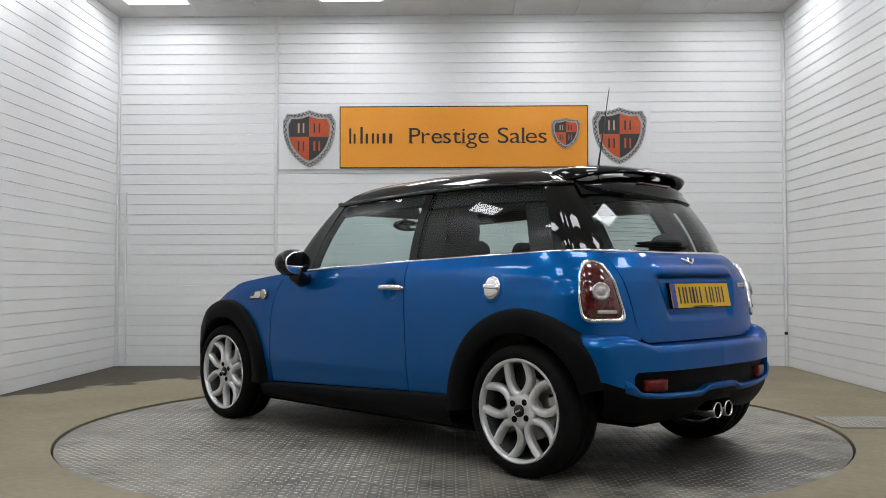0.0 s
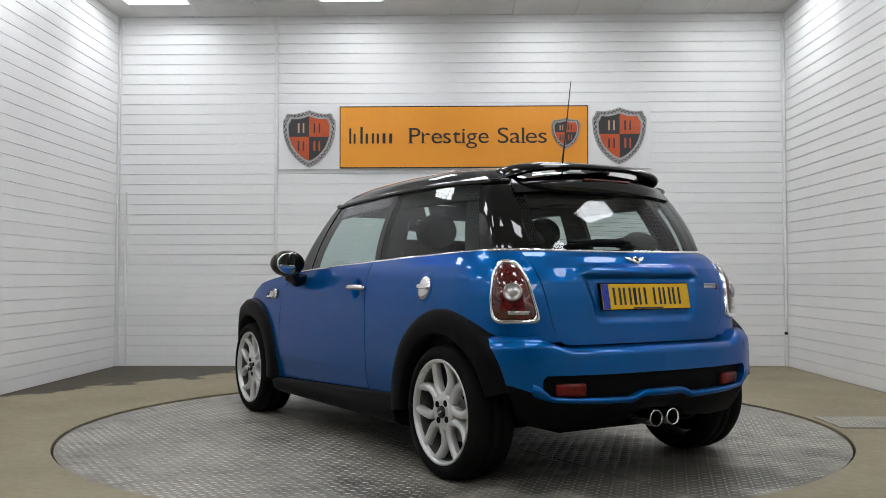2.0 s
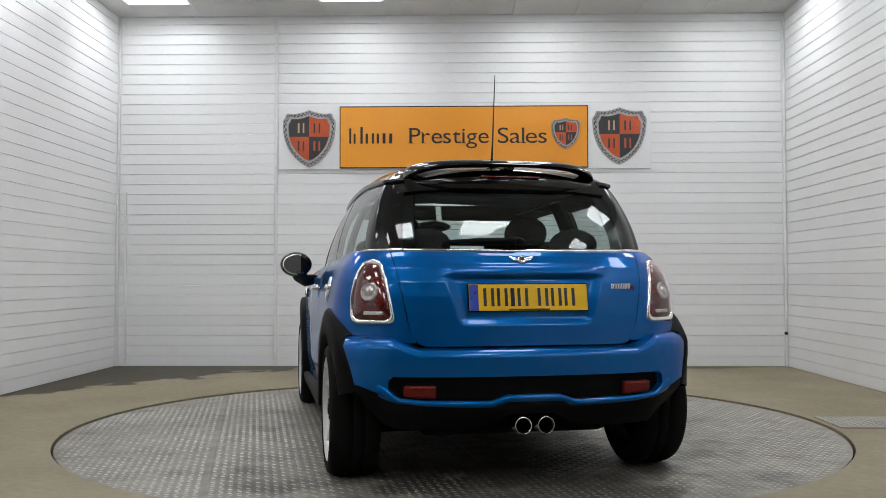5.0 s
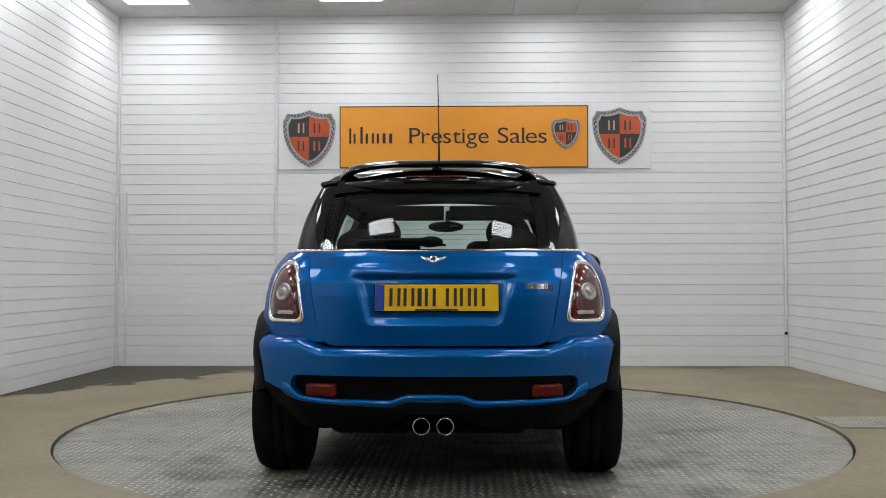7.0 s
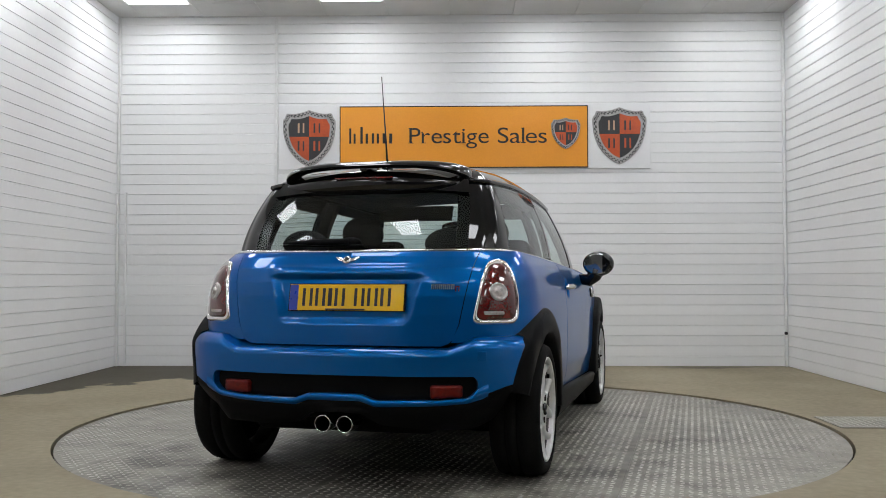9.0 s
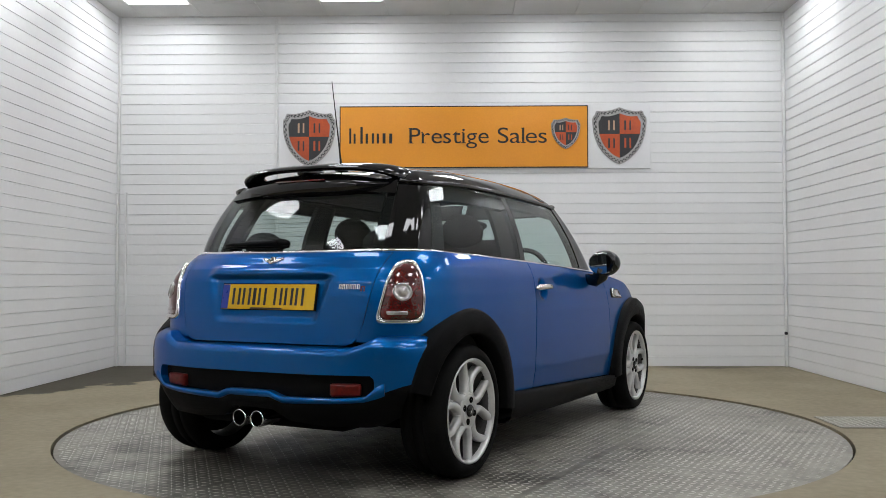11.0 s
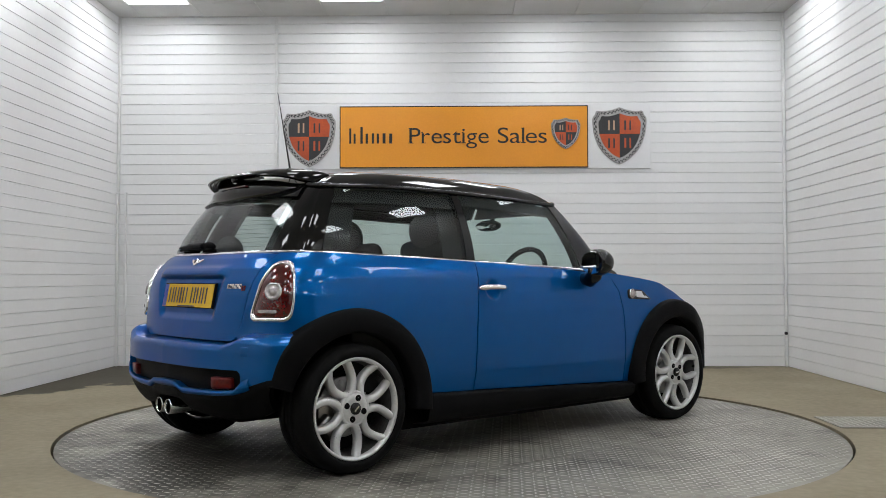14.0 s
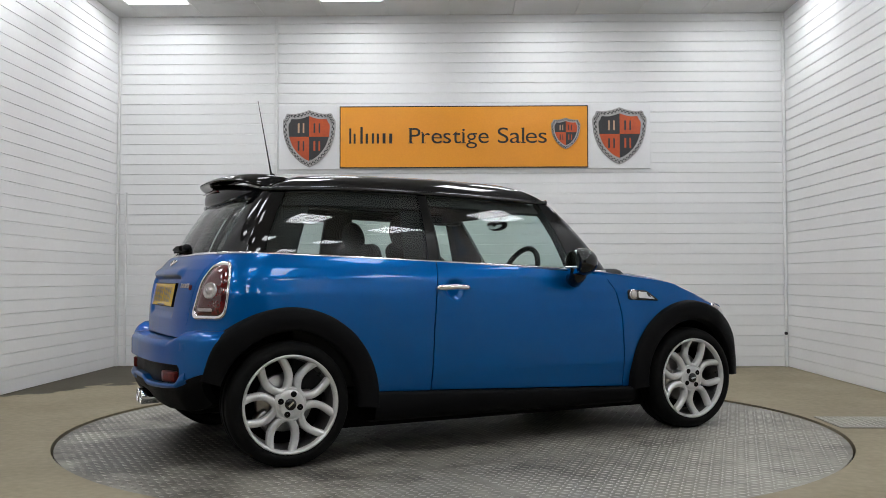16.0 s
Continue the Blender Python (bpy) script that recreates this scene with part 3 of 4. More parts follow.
ARCH_X = table([(-1.71, 0.69), (-1.63, 0.755), (-1.55, 0.792), (-1.4, 0.815), (-AXLE, 0.822), (-0.9, 0.820), (-0.75, 0.812), (0.75, 0.812), (1.0, 0.818), (AXLE, 0.816), (1.45, 0.80), (1.6, 0.755), (1.7, 0.69)])


def body_panels(car, sg):
    """One flank: front wing, door, rear quarter, arches, sill."""
    fl = sg < 0
    K = lambda s, z, off=0.0: skin(sg * s, z, off)
    front_seam = table([(0.22, 0.735), (0.45, 0.735), (0.659, 0.72), (0.80, 0.685), (0.884, 0.625), (0.92, 0.55)])
    rear_seam = table([(0.30, -0.491), (0.65, -0.475), (0.80, -0.458), (0.97, -0.43)])
    g = 0.0032

    def door(a, b, off):
        y = lerp(rear_seam(0.6), front_seam(0.6), a)
        z = lerp(SILL(y) + 0.002, TOP(y), b)
        y = lerp(rear_seam(z) + g, front_seam(z) - g, a)
        dent = smoothstep(0.058, 0.030, math.hypot(y + 0.352, z - 0.818))
        return K(s_of_y(y), z, off - 0.024 * dent)
    d = part("door", grid(door, 110, 64, 0.02, flip=fl), PAINT, car, "closed blue door with a chrome handle")

    def wing(a, b, off):
        y = lerp(front_seam(0.6), 1.735, a)
        zb = max(SILL(y), arch_z(y, 0.41, AXLE), 0.42 if y > 1.5 else 0)
        z = lerp(zb, TOP(y), b)
        y = lerp(front_seam(z) + g, 1.735, a)
        return K(s_of_y(y), z, off)
    part("front_wing", grid(wing, 60, 18, 0.02, flip=fl), PAINT, car)
    tg = table([(0.60, 0.470), (0.68, 0.506), (0.85, 0.538), (0.99, 0.562)])

    def quarter(a, b, off):
        y = lerp(-1.70, rear_seam(0.6), a)
        zb = max(SILL(y), arch_z(y, 0.41, -AXLE), 0.605 if y < -1.55 else 0)
        s0 = lerp(s_of_x(tg(0.8)) + 0.002, s_of_y(rear_seam(0.7)), a)
        z = lerp(zb, TOP(y_of_s(s0)), b)
        x = tg(z) / WIDTH(z)
        s = lerp(s_of_x(x) + 0.002, s_of_y(rear_seam(z) - g), a)
        return K(s, z, off)
    part("rear_quarter", grid(quarter, 90, 30, 0.02, flip=fl), PAINT, car)

    # black arch cladding and liners
    for hub in (-AXLE, AXLE):
        def arch(a, b, off):
            phi = lerp(radians(-1 if hub > 0 else -6), radians(186 if hub > 0 else 164), a)
            prof = [(0.338, -0.06), (0.339, 0.002), (0.350, 0.009), (0.40, 0.011), (0.438, 0.008), (0.449, -0.002), (0.455, -0.03)]
            i = min(int(b * 6 + 1e-6), 6)
            r, o = prof[i]
            far = math.cos(phi) * (1 if hub > 0 else -1)
            r = lerp(r, min(r, 0.345 + (r - 0.338) * 0.62), smoothstep(0.75, 1.0, far) * (0.3 if hub > 0 else 1.0))
            y, z = hub + r * math.cos(phi), WZ + r * math.sin(phi)
            x = ARCH_X(y) * (1.0 if z < 0.6 else lerp(1.0, 0.985, (z - 0.6) / 0.15)) + o
            if i == 6 or (far > 0.7 and hub < 0):
                under = float(np.interp(y, BUMP[:, 1], BUMP[:, 0])) if y < -1.40 and z < 0.63 else float(np.interp(y, OUT[:, 1], OUT[:, 0])) * WIDTH(z)
                x = min(x, under - 0.012) if i == 6 else lerp(x, min(x, under + 0.004), smoothstep(0.72, 0.95, far))
            return Vector((sg * (x + off), y, z))
        part("wheel_arch", grid(arch, 64, 6, flip=not fl), PLASTIC, car, "matt black plastic wheel arch trim")

        def liner(a, b, off):
            phi = lerp(radians(20 if hub > 0 else 4), radians(176 if hub > 0 else 158), a)
            r = 0.36 - 0.01 * b
            y = hub + r * math.cos(phi)
            return Vector((sg * lerp(ARCH_X(y) - 0.03, 0.50, b), y, WZ + r * math.sin(phi)))
        part("arch_liner", grid(liner, 32, 2, flip=fl), DARK, car)

    def sill(a, b, off):
        y = lerp(-AXLE + 0.43, AXLE - 0.43, a)
        prof = [(SILL(y) - 0.002, -0.02), (SILL(y) - 0.004, 0.006), (SILL(y) - 0.02, 0.014), (0.232, 0.012), (0.190, 0.002), (0.168, -0.03), (0.160, -0.12)]
        z, o = prof[min(int(b * 6 + 1e-6), 6)]
        return Vector((sg * (0.80 + o + off), y, z))
    part("sill", grid(sill, 24, 6, flip=fl), PLASTIC, car, "matt black plastic sill trim")

    on_side = lambda y, z, off: K(s_of_y(y), z, off)
    # handle over its dished bowl
    bm = bmesh.new()
    pts = [on_side(lerp(-0.468, -0.268, k / 10), 0.822, 0.006 + 0.030 * math.sin(math.pi * k / 10) ** 0.5) for k in range(11)]
    tube(bm, pts, [0.008] + [0.015] * 9 + [0.008], 8)
    part("handle", bm, CHROME, d, "chrome bar handle")
    # side vent with its repeater lamp
    vent = rounded([(0.772, 0.808), (0.772, 0.752), (0.99, 0.744), (0.905, 0.80)], 0.02)
    v = part("side_vent", blob(on_side, vent, [(1.06, -0.002), (1.06, 0.006), (1.0, 0.009), (0.9, 0.008)], flip=fl), BLACK_GLOSS, car, "black and chrome side vent with a repeater lamp")
    part("grille", blob(on_side, rounded([(0.835, 0.796), (0.835, 0.758), (0.962, 0.75), (0.898, 0.793)], 0.01), [(1.0, 0.008), (1.0, 0.013), (0.92, 0.014)], flip=fl), CHROME, v)
    part("slot", blob(on_side, [(0.895, 0.788), (0.915, 0.766), (0.93, 0.765), (0.91, 0.788)], [(1.0, 0.014), (0.9, 0.0155)], flip=fl), BLACK_GLOSS, v, smooth=False)
    part("repeater_lamp", blob(on_side, disc2(0.803, 0.779, 0.027, 0.025), [(1.0, 0.008), (1.0, 0.014), (0.7, 0.019), (0.2, 0.021)], flip=fl), CLEAR_LENS, v)
    part("lamp_ring", blob(on_side, disc2(0.803, 0.779, 0.031, 0.029), [(1.0, 0.008), (1.0, 0.014), (0.88, 0.015)], flip=fl, fill=False), CHROME, v)
    # rear lamp cluster in a chrome frame, set round the corner
    s0 = s_of_x(0.56 / WIDTH(0.69)) + 0.006
    lamp = rounded([(s0, 0.696), (s0 + 0.190, 0.696), (s0 + 0.203, 0.79), (s0 + 0.199, 0.88), (s0 + 0.176, 0.940), (s0 + 0.098, 0.938), (s0 + 0.052, 0.87)], 0.040)
    t = part("tail_light", blob(K, lamp, [(1.0, -0.002), (1.0, 0.004), (0.9, 0.012), (0.5, 0.018), (0.1, 0.02)], flip=fl), RED_LENS, car, "dark red tail light with a round clear centre lens")
    part("chrome_frame", blob(K, lamp, [(1.12, -0.002), (1.12, 0.007), (1.07, 0.015), (0.98, 0.014), (0.95, 0.002)], flip=fl, fill=False), CHROME, t, "polished chrome frame")
    part("centre_lens", blob(K, disc2(s0 + 0.112, 0.815, 0.040, 0.038), [(1.0, 0.014), (1.0, 0.020), (0.8, 0.026), (0.75, 0.022), (0.4, 0.022), (0.35, 0.028), (0.1, 0.03)], flip=fl), CLEAR_LENS, t)
    part("reversing_lens", blob(K, rounded([(s0 + 0.04, 0.735), (s0 + 0.13, 0.735), (s0 + 0.13, 0.72), (s0 + 0.045, 0.72)], 0.006), [(1.0, 0.010), (1.0, 0.017), (0.9, 0.018)], flip=not fl), CLEAR_LENS, t)
    # door mirror on its stalk
    c = Vector((sg * 0.885, 0.375, 0.963))
    bm = bmesh.new()
    bmesh.ops.create_uvsphere(bm, u_segments=24, v_segments=14, radius=1)
    for q in bm.verts:
        x, y, z = q.co
        yy = y * 0.095 if y > 0 else max(y, -0.55) * 0.085
        q.co = c + Vector((x * 0.098 + sg * 0.0, yy - sg * x * 0.012 * sg, z * 0.077))
    m = part("door_mirror", bm, BLACK_GLOSS, car, "gloss black oval door mirror")
    part("mirror_glass", blob(lambda u, w, off: c + Vector((u, -0.047 - off, w)), disc2(0, 0, 0.084, 0.064), [(1.0, 0.0), (1.0, 0.003), (0.9, 0.0032)], flip=True), MIRROR, m, "mirror glass")
    bm = bmesh.new()
    tube(bm, [Vector((sg * 0.875, 0.37, 0.93)), Vector((sg * 0.86, 0.37, 0.89)), Vector((sg * 0.825, 0.375, 0.862)), Vector((sg * 0.765, 0.385, 0.87))], [0.05, 0.046, 0.04, 0.032], 12)
    part("stalk", bm, BLACK_GLOSS, m)
    if sg < 0:
        cap = part("fuel_cap", blob(on_side, disc2(-1.063, 0.83, 0.050, 0.054), [(1.0, -0.002), (1.0, 0.004), (0.9, 0.010), (0.55, 0.013), (0.1, 0.014)], flip=fl), CHROME, car, "round chrome fuel cap")
        part("cap_ring", blob(on_side, disc2(-1.063, 0.83, 0.066, 0.070), [(1.0, -0.001), (1.0, 0.002), (0.86, -0.001)], flip=fl, fill=False), PAINT, cap)
        part("cap_grip", blob(on_side, rounded([(-1.115, 0.84), (-1.015, 0.846), (-1.015, 0.826), (-1.115, 0.82)], 0.008), [(1.0, 0.010), (0.9, 0.022), (0.7, 0.024)], flip=not fl), CHROME, cap)


def tail(car):
    tg = table([(0.585, 0.42), (0.60, 0.462), (0.62, 0.482), (0.68, 0.504), (0.85, 0.536), (0.99, 0.560)])

    def gate(a, b, off):
        z = lerp(0.59, 0.988, b)
        smax = s_of_x(tg(z) / WIDTH(z))
        s = lerp(-smax, smax, a)
        x = abs(lerp(-1, 1, a)) * tg(z)
        # hollow for the number plate
        half = lerp(0.30, 0.352, min(max((z - 0.69) / 0.19, 0), 1))
        inx = smoothstep(half, half - 0.05, x) * smoothstep(0.672, 0.712, z) * smoothstep(0.893, 0.880, z)
        ledge = smoothstep(0.375, 0.29, x) * smoothstep(0.945, 0.90, z) * smoothstep(0.874, 0.889, z)
        return skin(s, z, off - 0.018 * inx + 0.016 * ledge)
    t = part("tailgate", grid(gate, 110, 110, 0.02), PAINT, car, "blue tailgate with a plate recess")
    rear = lambda x, z, off: skin(math.copysign(s_of_x(abs(x) / WIDTH(z)), x), z, off)
    # number plate
    tilt = lambda u, w, off: Vector((u + 0.010, -1.682 - off + (w - 0.738) * 0.19, w))
    p = part("number_plate", blob(tilt, [(-0.262, 0.738), (0.262, 0.738), (0.262, 0.849), (-0.262, 0.849)], [(1.0, -0.01), (1.0, 0.003), (0.995, 0.004)]), PLATE_Y, car, "yellow number plate, characters kept as plain dark bars", smooth=False)
    part("blue_band", blob(tilt, [(-0.261, 0.739), (-0.222, 0.739), (-0.222, 0.848), (-0.261, 0.848)], [(1.0, 0.004), (1.0, 0.005)]), PLATE_B, p, smooth=False)
    x = -0.200
    for k in range(7):
        w = 0.047 if k != 2 else 0.018
        bm = bmesh.new()
        for u0, u1, z0, z1 in ((x, x + 0.0135, 0.757, 0.833), (x + w - 0.0135, x + w, 0.757, 0.833)):
            if u1 > u0:
                bm.faces.new([bm.verts.new(tilt(a, b, 0.0052)) for a, b in ((u0, z0), (u1, z0), (u1, z1), (u0, z1))])
        part("bar", bm, INK, p, smooth=False)
        x += w + 0.0125 + (0.030 if k == 3 else 0)
    part("plate_frame", blob(tilt, [(-0.266, 0.734), (0.266, 0.734), (0.266, 0.853), (-0.266, 0.853)], [(1.0, -0.012), (1.0, 0.001)]), PLASTIC, p, smooth=False)
    part("strip", blob(tilt, [(-0.09, 0.739), (0.09, 0.739), (0.09, 0.746), (-0.09, 0.746)], [(1.0, 0.004), (1.0, 0.005)]), INK, p, smooth=False)
    # winged emblem and the model script as plain bars
    e = part("emblem", blob(rear, disc2(-0.005, 0.954, 0.020, 0.017, 20), [(1.0, 0.0), (1.0, 0.006), (0.7, 0.010), (0.2, 0.011)]), CHROME, t, "round chrome winged emblem")
    part("boss", blob(rear, disc2(-0.005, 0.954, 0.012, 0.010, 16), [(1.0, 0.009), (0.8, 0.0125), (0.2, 0.013)]), BLACK_GLOSS, e)
    for sx in (-1, 1):
        w = [(-0.005 + sx * 0.018, 0.948), (-0.005 + sx * 0.035, 0.950), (-0.005 + sx * 0.056, 0.964), (-0.005 + sx * 0.056, 0.968), (-0.005 + sx * 0.018, 0.961)]
        part("wing", blob(rear, w, [(1.0, 0.0), (0.97, 0.005), (0.8, 0.006)], flip=sx < 0), CHROME, e)
    x = 0.388
    for k in range(7):
        w, m, dz = (0.0155, CHROME, 0.0) if k < 6 else (0.02, ORANGE_LENS, -0.008)
        bm = bmesh.new()
        for q in ([(x, 0.828 + dz), (x + 0.005, 0.828 + dz), (x + 0.005, 0.85 + dz), (x, 0.85 + dz)], [(x + w - 0.007, 0.828 + dz), (x + w - 0.003, 0.828 + dz), (x + w - 0.003, 0.85 + dz), (x + w - 0.007, 0.85 + dz)],
                  [(x + 0.005, 0.846 + dz), (x + w - 0.007, 0.846 + dz), (x + w - 0.007, 0.85 + dz), (x + 0.005, 0.85 + dz)]):
            lo = [bm.verts.new(rear(a, b, -0.001)) for a, b in q]
            hi = [bm.verts.new(rear(a, b, 0.005)) for a, b in q]
            bm.faces.new(hi)
            for i in range(4):
                bm.faces.new([lo[i], lo[(i + 1) % 4], hi[(i + 1) % 4], hi[i]])
        part("script_bar", bm, m, t, smooth=False)
        x += w + 0.001

    # bumper: blue upper part, blue lip, black grille between, black diffuser below
    top = table([(0, 0.579), (0.43, 0.579), (0.475, 0.603), (0.50, 0.628), (0.9, 0.636)])
    cut = table([(0, 0.472), (0.575, 0.472), (0.60, 0.455), (0.625, 0.385), (0.66, 0.405), (0.72, 0.432), (0.80, 0.45)])
    lip = table([(0, 0.366), (0.115, 0.366), (0.18, 0.343), (0.45, 0.352), (0.56, 0.362), (0.62, 0.380), (0.66, 0.40)])
    def s_end(z):
        return float(np.interp(-AXLE - math.sqrt(max(0.415 ** 2 - (z - WZ) ** 2, 0.0)), BUMP[:, 1], S_BUMP))

    smax = s_end(0.45)

    def upper(a, b, off):
        s = lerp(-smax, smax, a)
        x = float(np.interp(abs(s), S_BUMP, BUMP[:, 0]))
        z = lerp(cut(x), top(x), b)
        return bumper_skin(s * s_end(z) / smax, z, off - 0.020 * max(0.0, (b - 0.72) / 0.28) ** 2.2)
    bp = part("rear_bumper", grid(upper, 150, 26, 0.05), PAINT, car, "blue rear bumper with black inserts")

    def shelf(a, b, off):
        s = lerp(-smax, smax, a)
        x = float(np.interp(abs(s), S_BUMP, BUMP[:, 0]))
        z = top(x)
        return bumper_skin(s * s_end(z) / smax, z, -0.020 - 0.10 * b) + Vector((0, 0, 0.006 * b))
    part("bumper_shelf", grid(shelf, 120, 3), PAINT, bp)

    def lower(a, b, off):
        x = lerp(-0.64, 0.64, a)
        z0 = lip(abs(x))
        z1 = z0 + lerp(0.030, 0.022, min(abs(x) / 0.5, 1)) + 0.03 * smoothstep(0.56, 0.62, abs(x))
        return bumper_skin(math.copysign(sb_of_x(abs(x)), x), lerp(z0, z1, b), off + 0.008 * math.sin(math.pi * b))
    part("bumper_lip", grid(lower, 110, 6, 0.05), PAINT, bp)

    def insert(a, b, off):
        x = lerp(-0.63, 0.63, a)
        return bumper_skin(math.copysign(sb_of_x(abs(x)), x), lerp(0.355, 0.49, b), -0.032)
    part("bumper_grille", grid(insert, 60, 6), PLASTIC, bp, "black mesh insert")
    for sg in (-1, 1):
        refl = rounded([(sg * 0.411, 0.381), (sg * 0.542, 0.386), (sg * 0.542, 0.436), (sg * 0.411, 0.436)], 0.012)
        part("reflector", blob(lambda x, z, off: bumper_skin(math.copysign(sb_of_x(abs(x)), x), z, off), refl, [(1.0, -0.034), (1.0, -0.014), (0.93, -0.010), (0.5, -0.008)], flip=sg < 0), ORANGE_LENS, bp, "red reflector")
    hem = table([(0, 0.315), (0.12, 0.31), (0.2, 0.262), (0.4, 0.245), (0.62, 0.25), (0.69, 0.262), (0.74, 0.285), (0.80, 0.30)])

    def diffuser(a, b, off):
        s = lerp(-smax, smax, a)
        x = float(np.interp(abs(s), S_BUMP, BUMP[:, 0]))
        z1 = lip(x) if x < 0.63 else cut(x)
        z = lerp(hem(x), z1, b)
        return bumper_skin(s * s_end(z) / smax, z, off - 0.004 + 0.006 * math.sin(math.pi * b))
    part("diffuser", grid(diffuser, 110, 8, 0.06), PLASTIC, bp, "matt black lower bumper")
    sq = [(0.60, 0.535), (0.635, 0.535), (0.635, 0.575), (0.60, 0.575)]
    part("tow_cover", blob(lambda x, z, off: bumper_skin(sb_of_x(x), z, off), rounded(sq, 0.006), [(1.04, -0.001), (1.0, 0.001), (0.97, 0.0012)]), PAINT, bp)
    for sx in (-1, 1):
        bm = lathe([(0.031, 0.13), (0.031, 0.006), (0.0325, -0.001), (0.0345, -0.003), (0.0365, 0.003), (0.0368, 0.05), (0.035, 0.09)], 32, "Y")
        ex = part("exhaust_pipe", bm, CHROME, car, "round chrome exhaust tip", loc=pose(sx * 0.049, -1.788, 0.268))
        part("pipe_core", lathe([(0.0305, 0.012), (0.0305, 0.14), (0.001, 0.14)], 24, "Y"), DARK, ex)
    # silencer and underside
    part("silencer", boxed(-0.45, 0.40, -1.68, -1.30, 0.27, 0.36, 0.04, 3), DARK, car)
    part("underbody", boxed(-0.66, 0.66, -0.98, 1.55, 0.125, 0.30, 0.03, 2), DARK, car)
    # unseen dark box, added to keep light from getting under the tail
    part("under_tail_filler", boxed(-0.46, 0.40, -1.62, -1.0, 0.205, 0.33, 0.05, 3), DARK, car)
    part("rear_axle", tube(bmesh.new(), [(-0.62, -AXLE, 0.26), (0.62, -AXLE, 0.26)], 0.03, 10), DARK, car)


G0 = spline([(0, -1.565, 0.992), (0.30, -1.552, 0.994), (0.508, -1.500, 0.996), (0.598, -1.435, 0.997), (0.652, -1.34, 0.994), (0.696, -0.95, 0.980), (0.708, -0.43, 0.960),
             (0.708, 0.05, 0.940), (0.702, 0.44, 0.922), (0.668, 0.70, 0.908), (0.42, 0.82, 0.92), (0, 0.86, 0.925)])
G1 = spline([(0, -1.345, 1.345), (0.26, -1.33, 1.34), (0.46, -1.28, 1.325), (0.525, -1.25, 1.32), (0.55, -1.19, 1.32), (0.578, -0.85, 1.33), (0.588, -0.45, 1.325),
             (0.582, -0.05, 1.315), (0.565, 0.29, 1.303), (0.535, 0.37, 1.312), (0.33, 0.425, 1.35), (0, 0.45, 1.365)])


def rim_at(arr, a):
    sg = -1 if a < 0 else 1
    k = min(abs(a), 11.0) * 24
    i = min(int(k), len(arr) - 2)
    p = arr[i] + (arr[i + 1] - arr[i]) * (k - i)
    return Vector((sg * p[0], p[1], p[2]))


def house(a, b, off=0.0):
    """The glazed upper body: a runs round it from the tail (0) to the windscreen (11), left below 0; b from belt to roof."""
    p0, p1 = rim_at(G0, a), rim_at(G1, a)
    out = Vector((p0.x, (p0.y + 0.35) * 0.5, 0))
    out.normalize()
    p = p0.lerp(p1, b) + out * (0.022 * 4 * b * (1 - b) + off) + Vector((0, 0, off * 0.45))
    return p


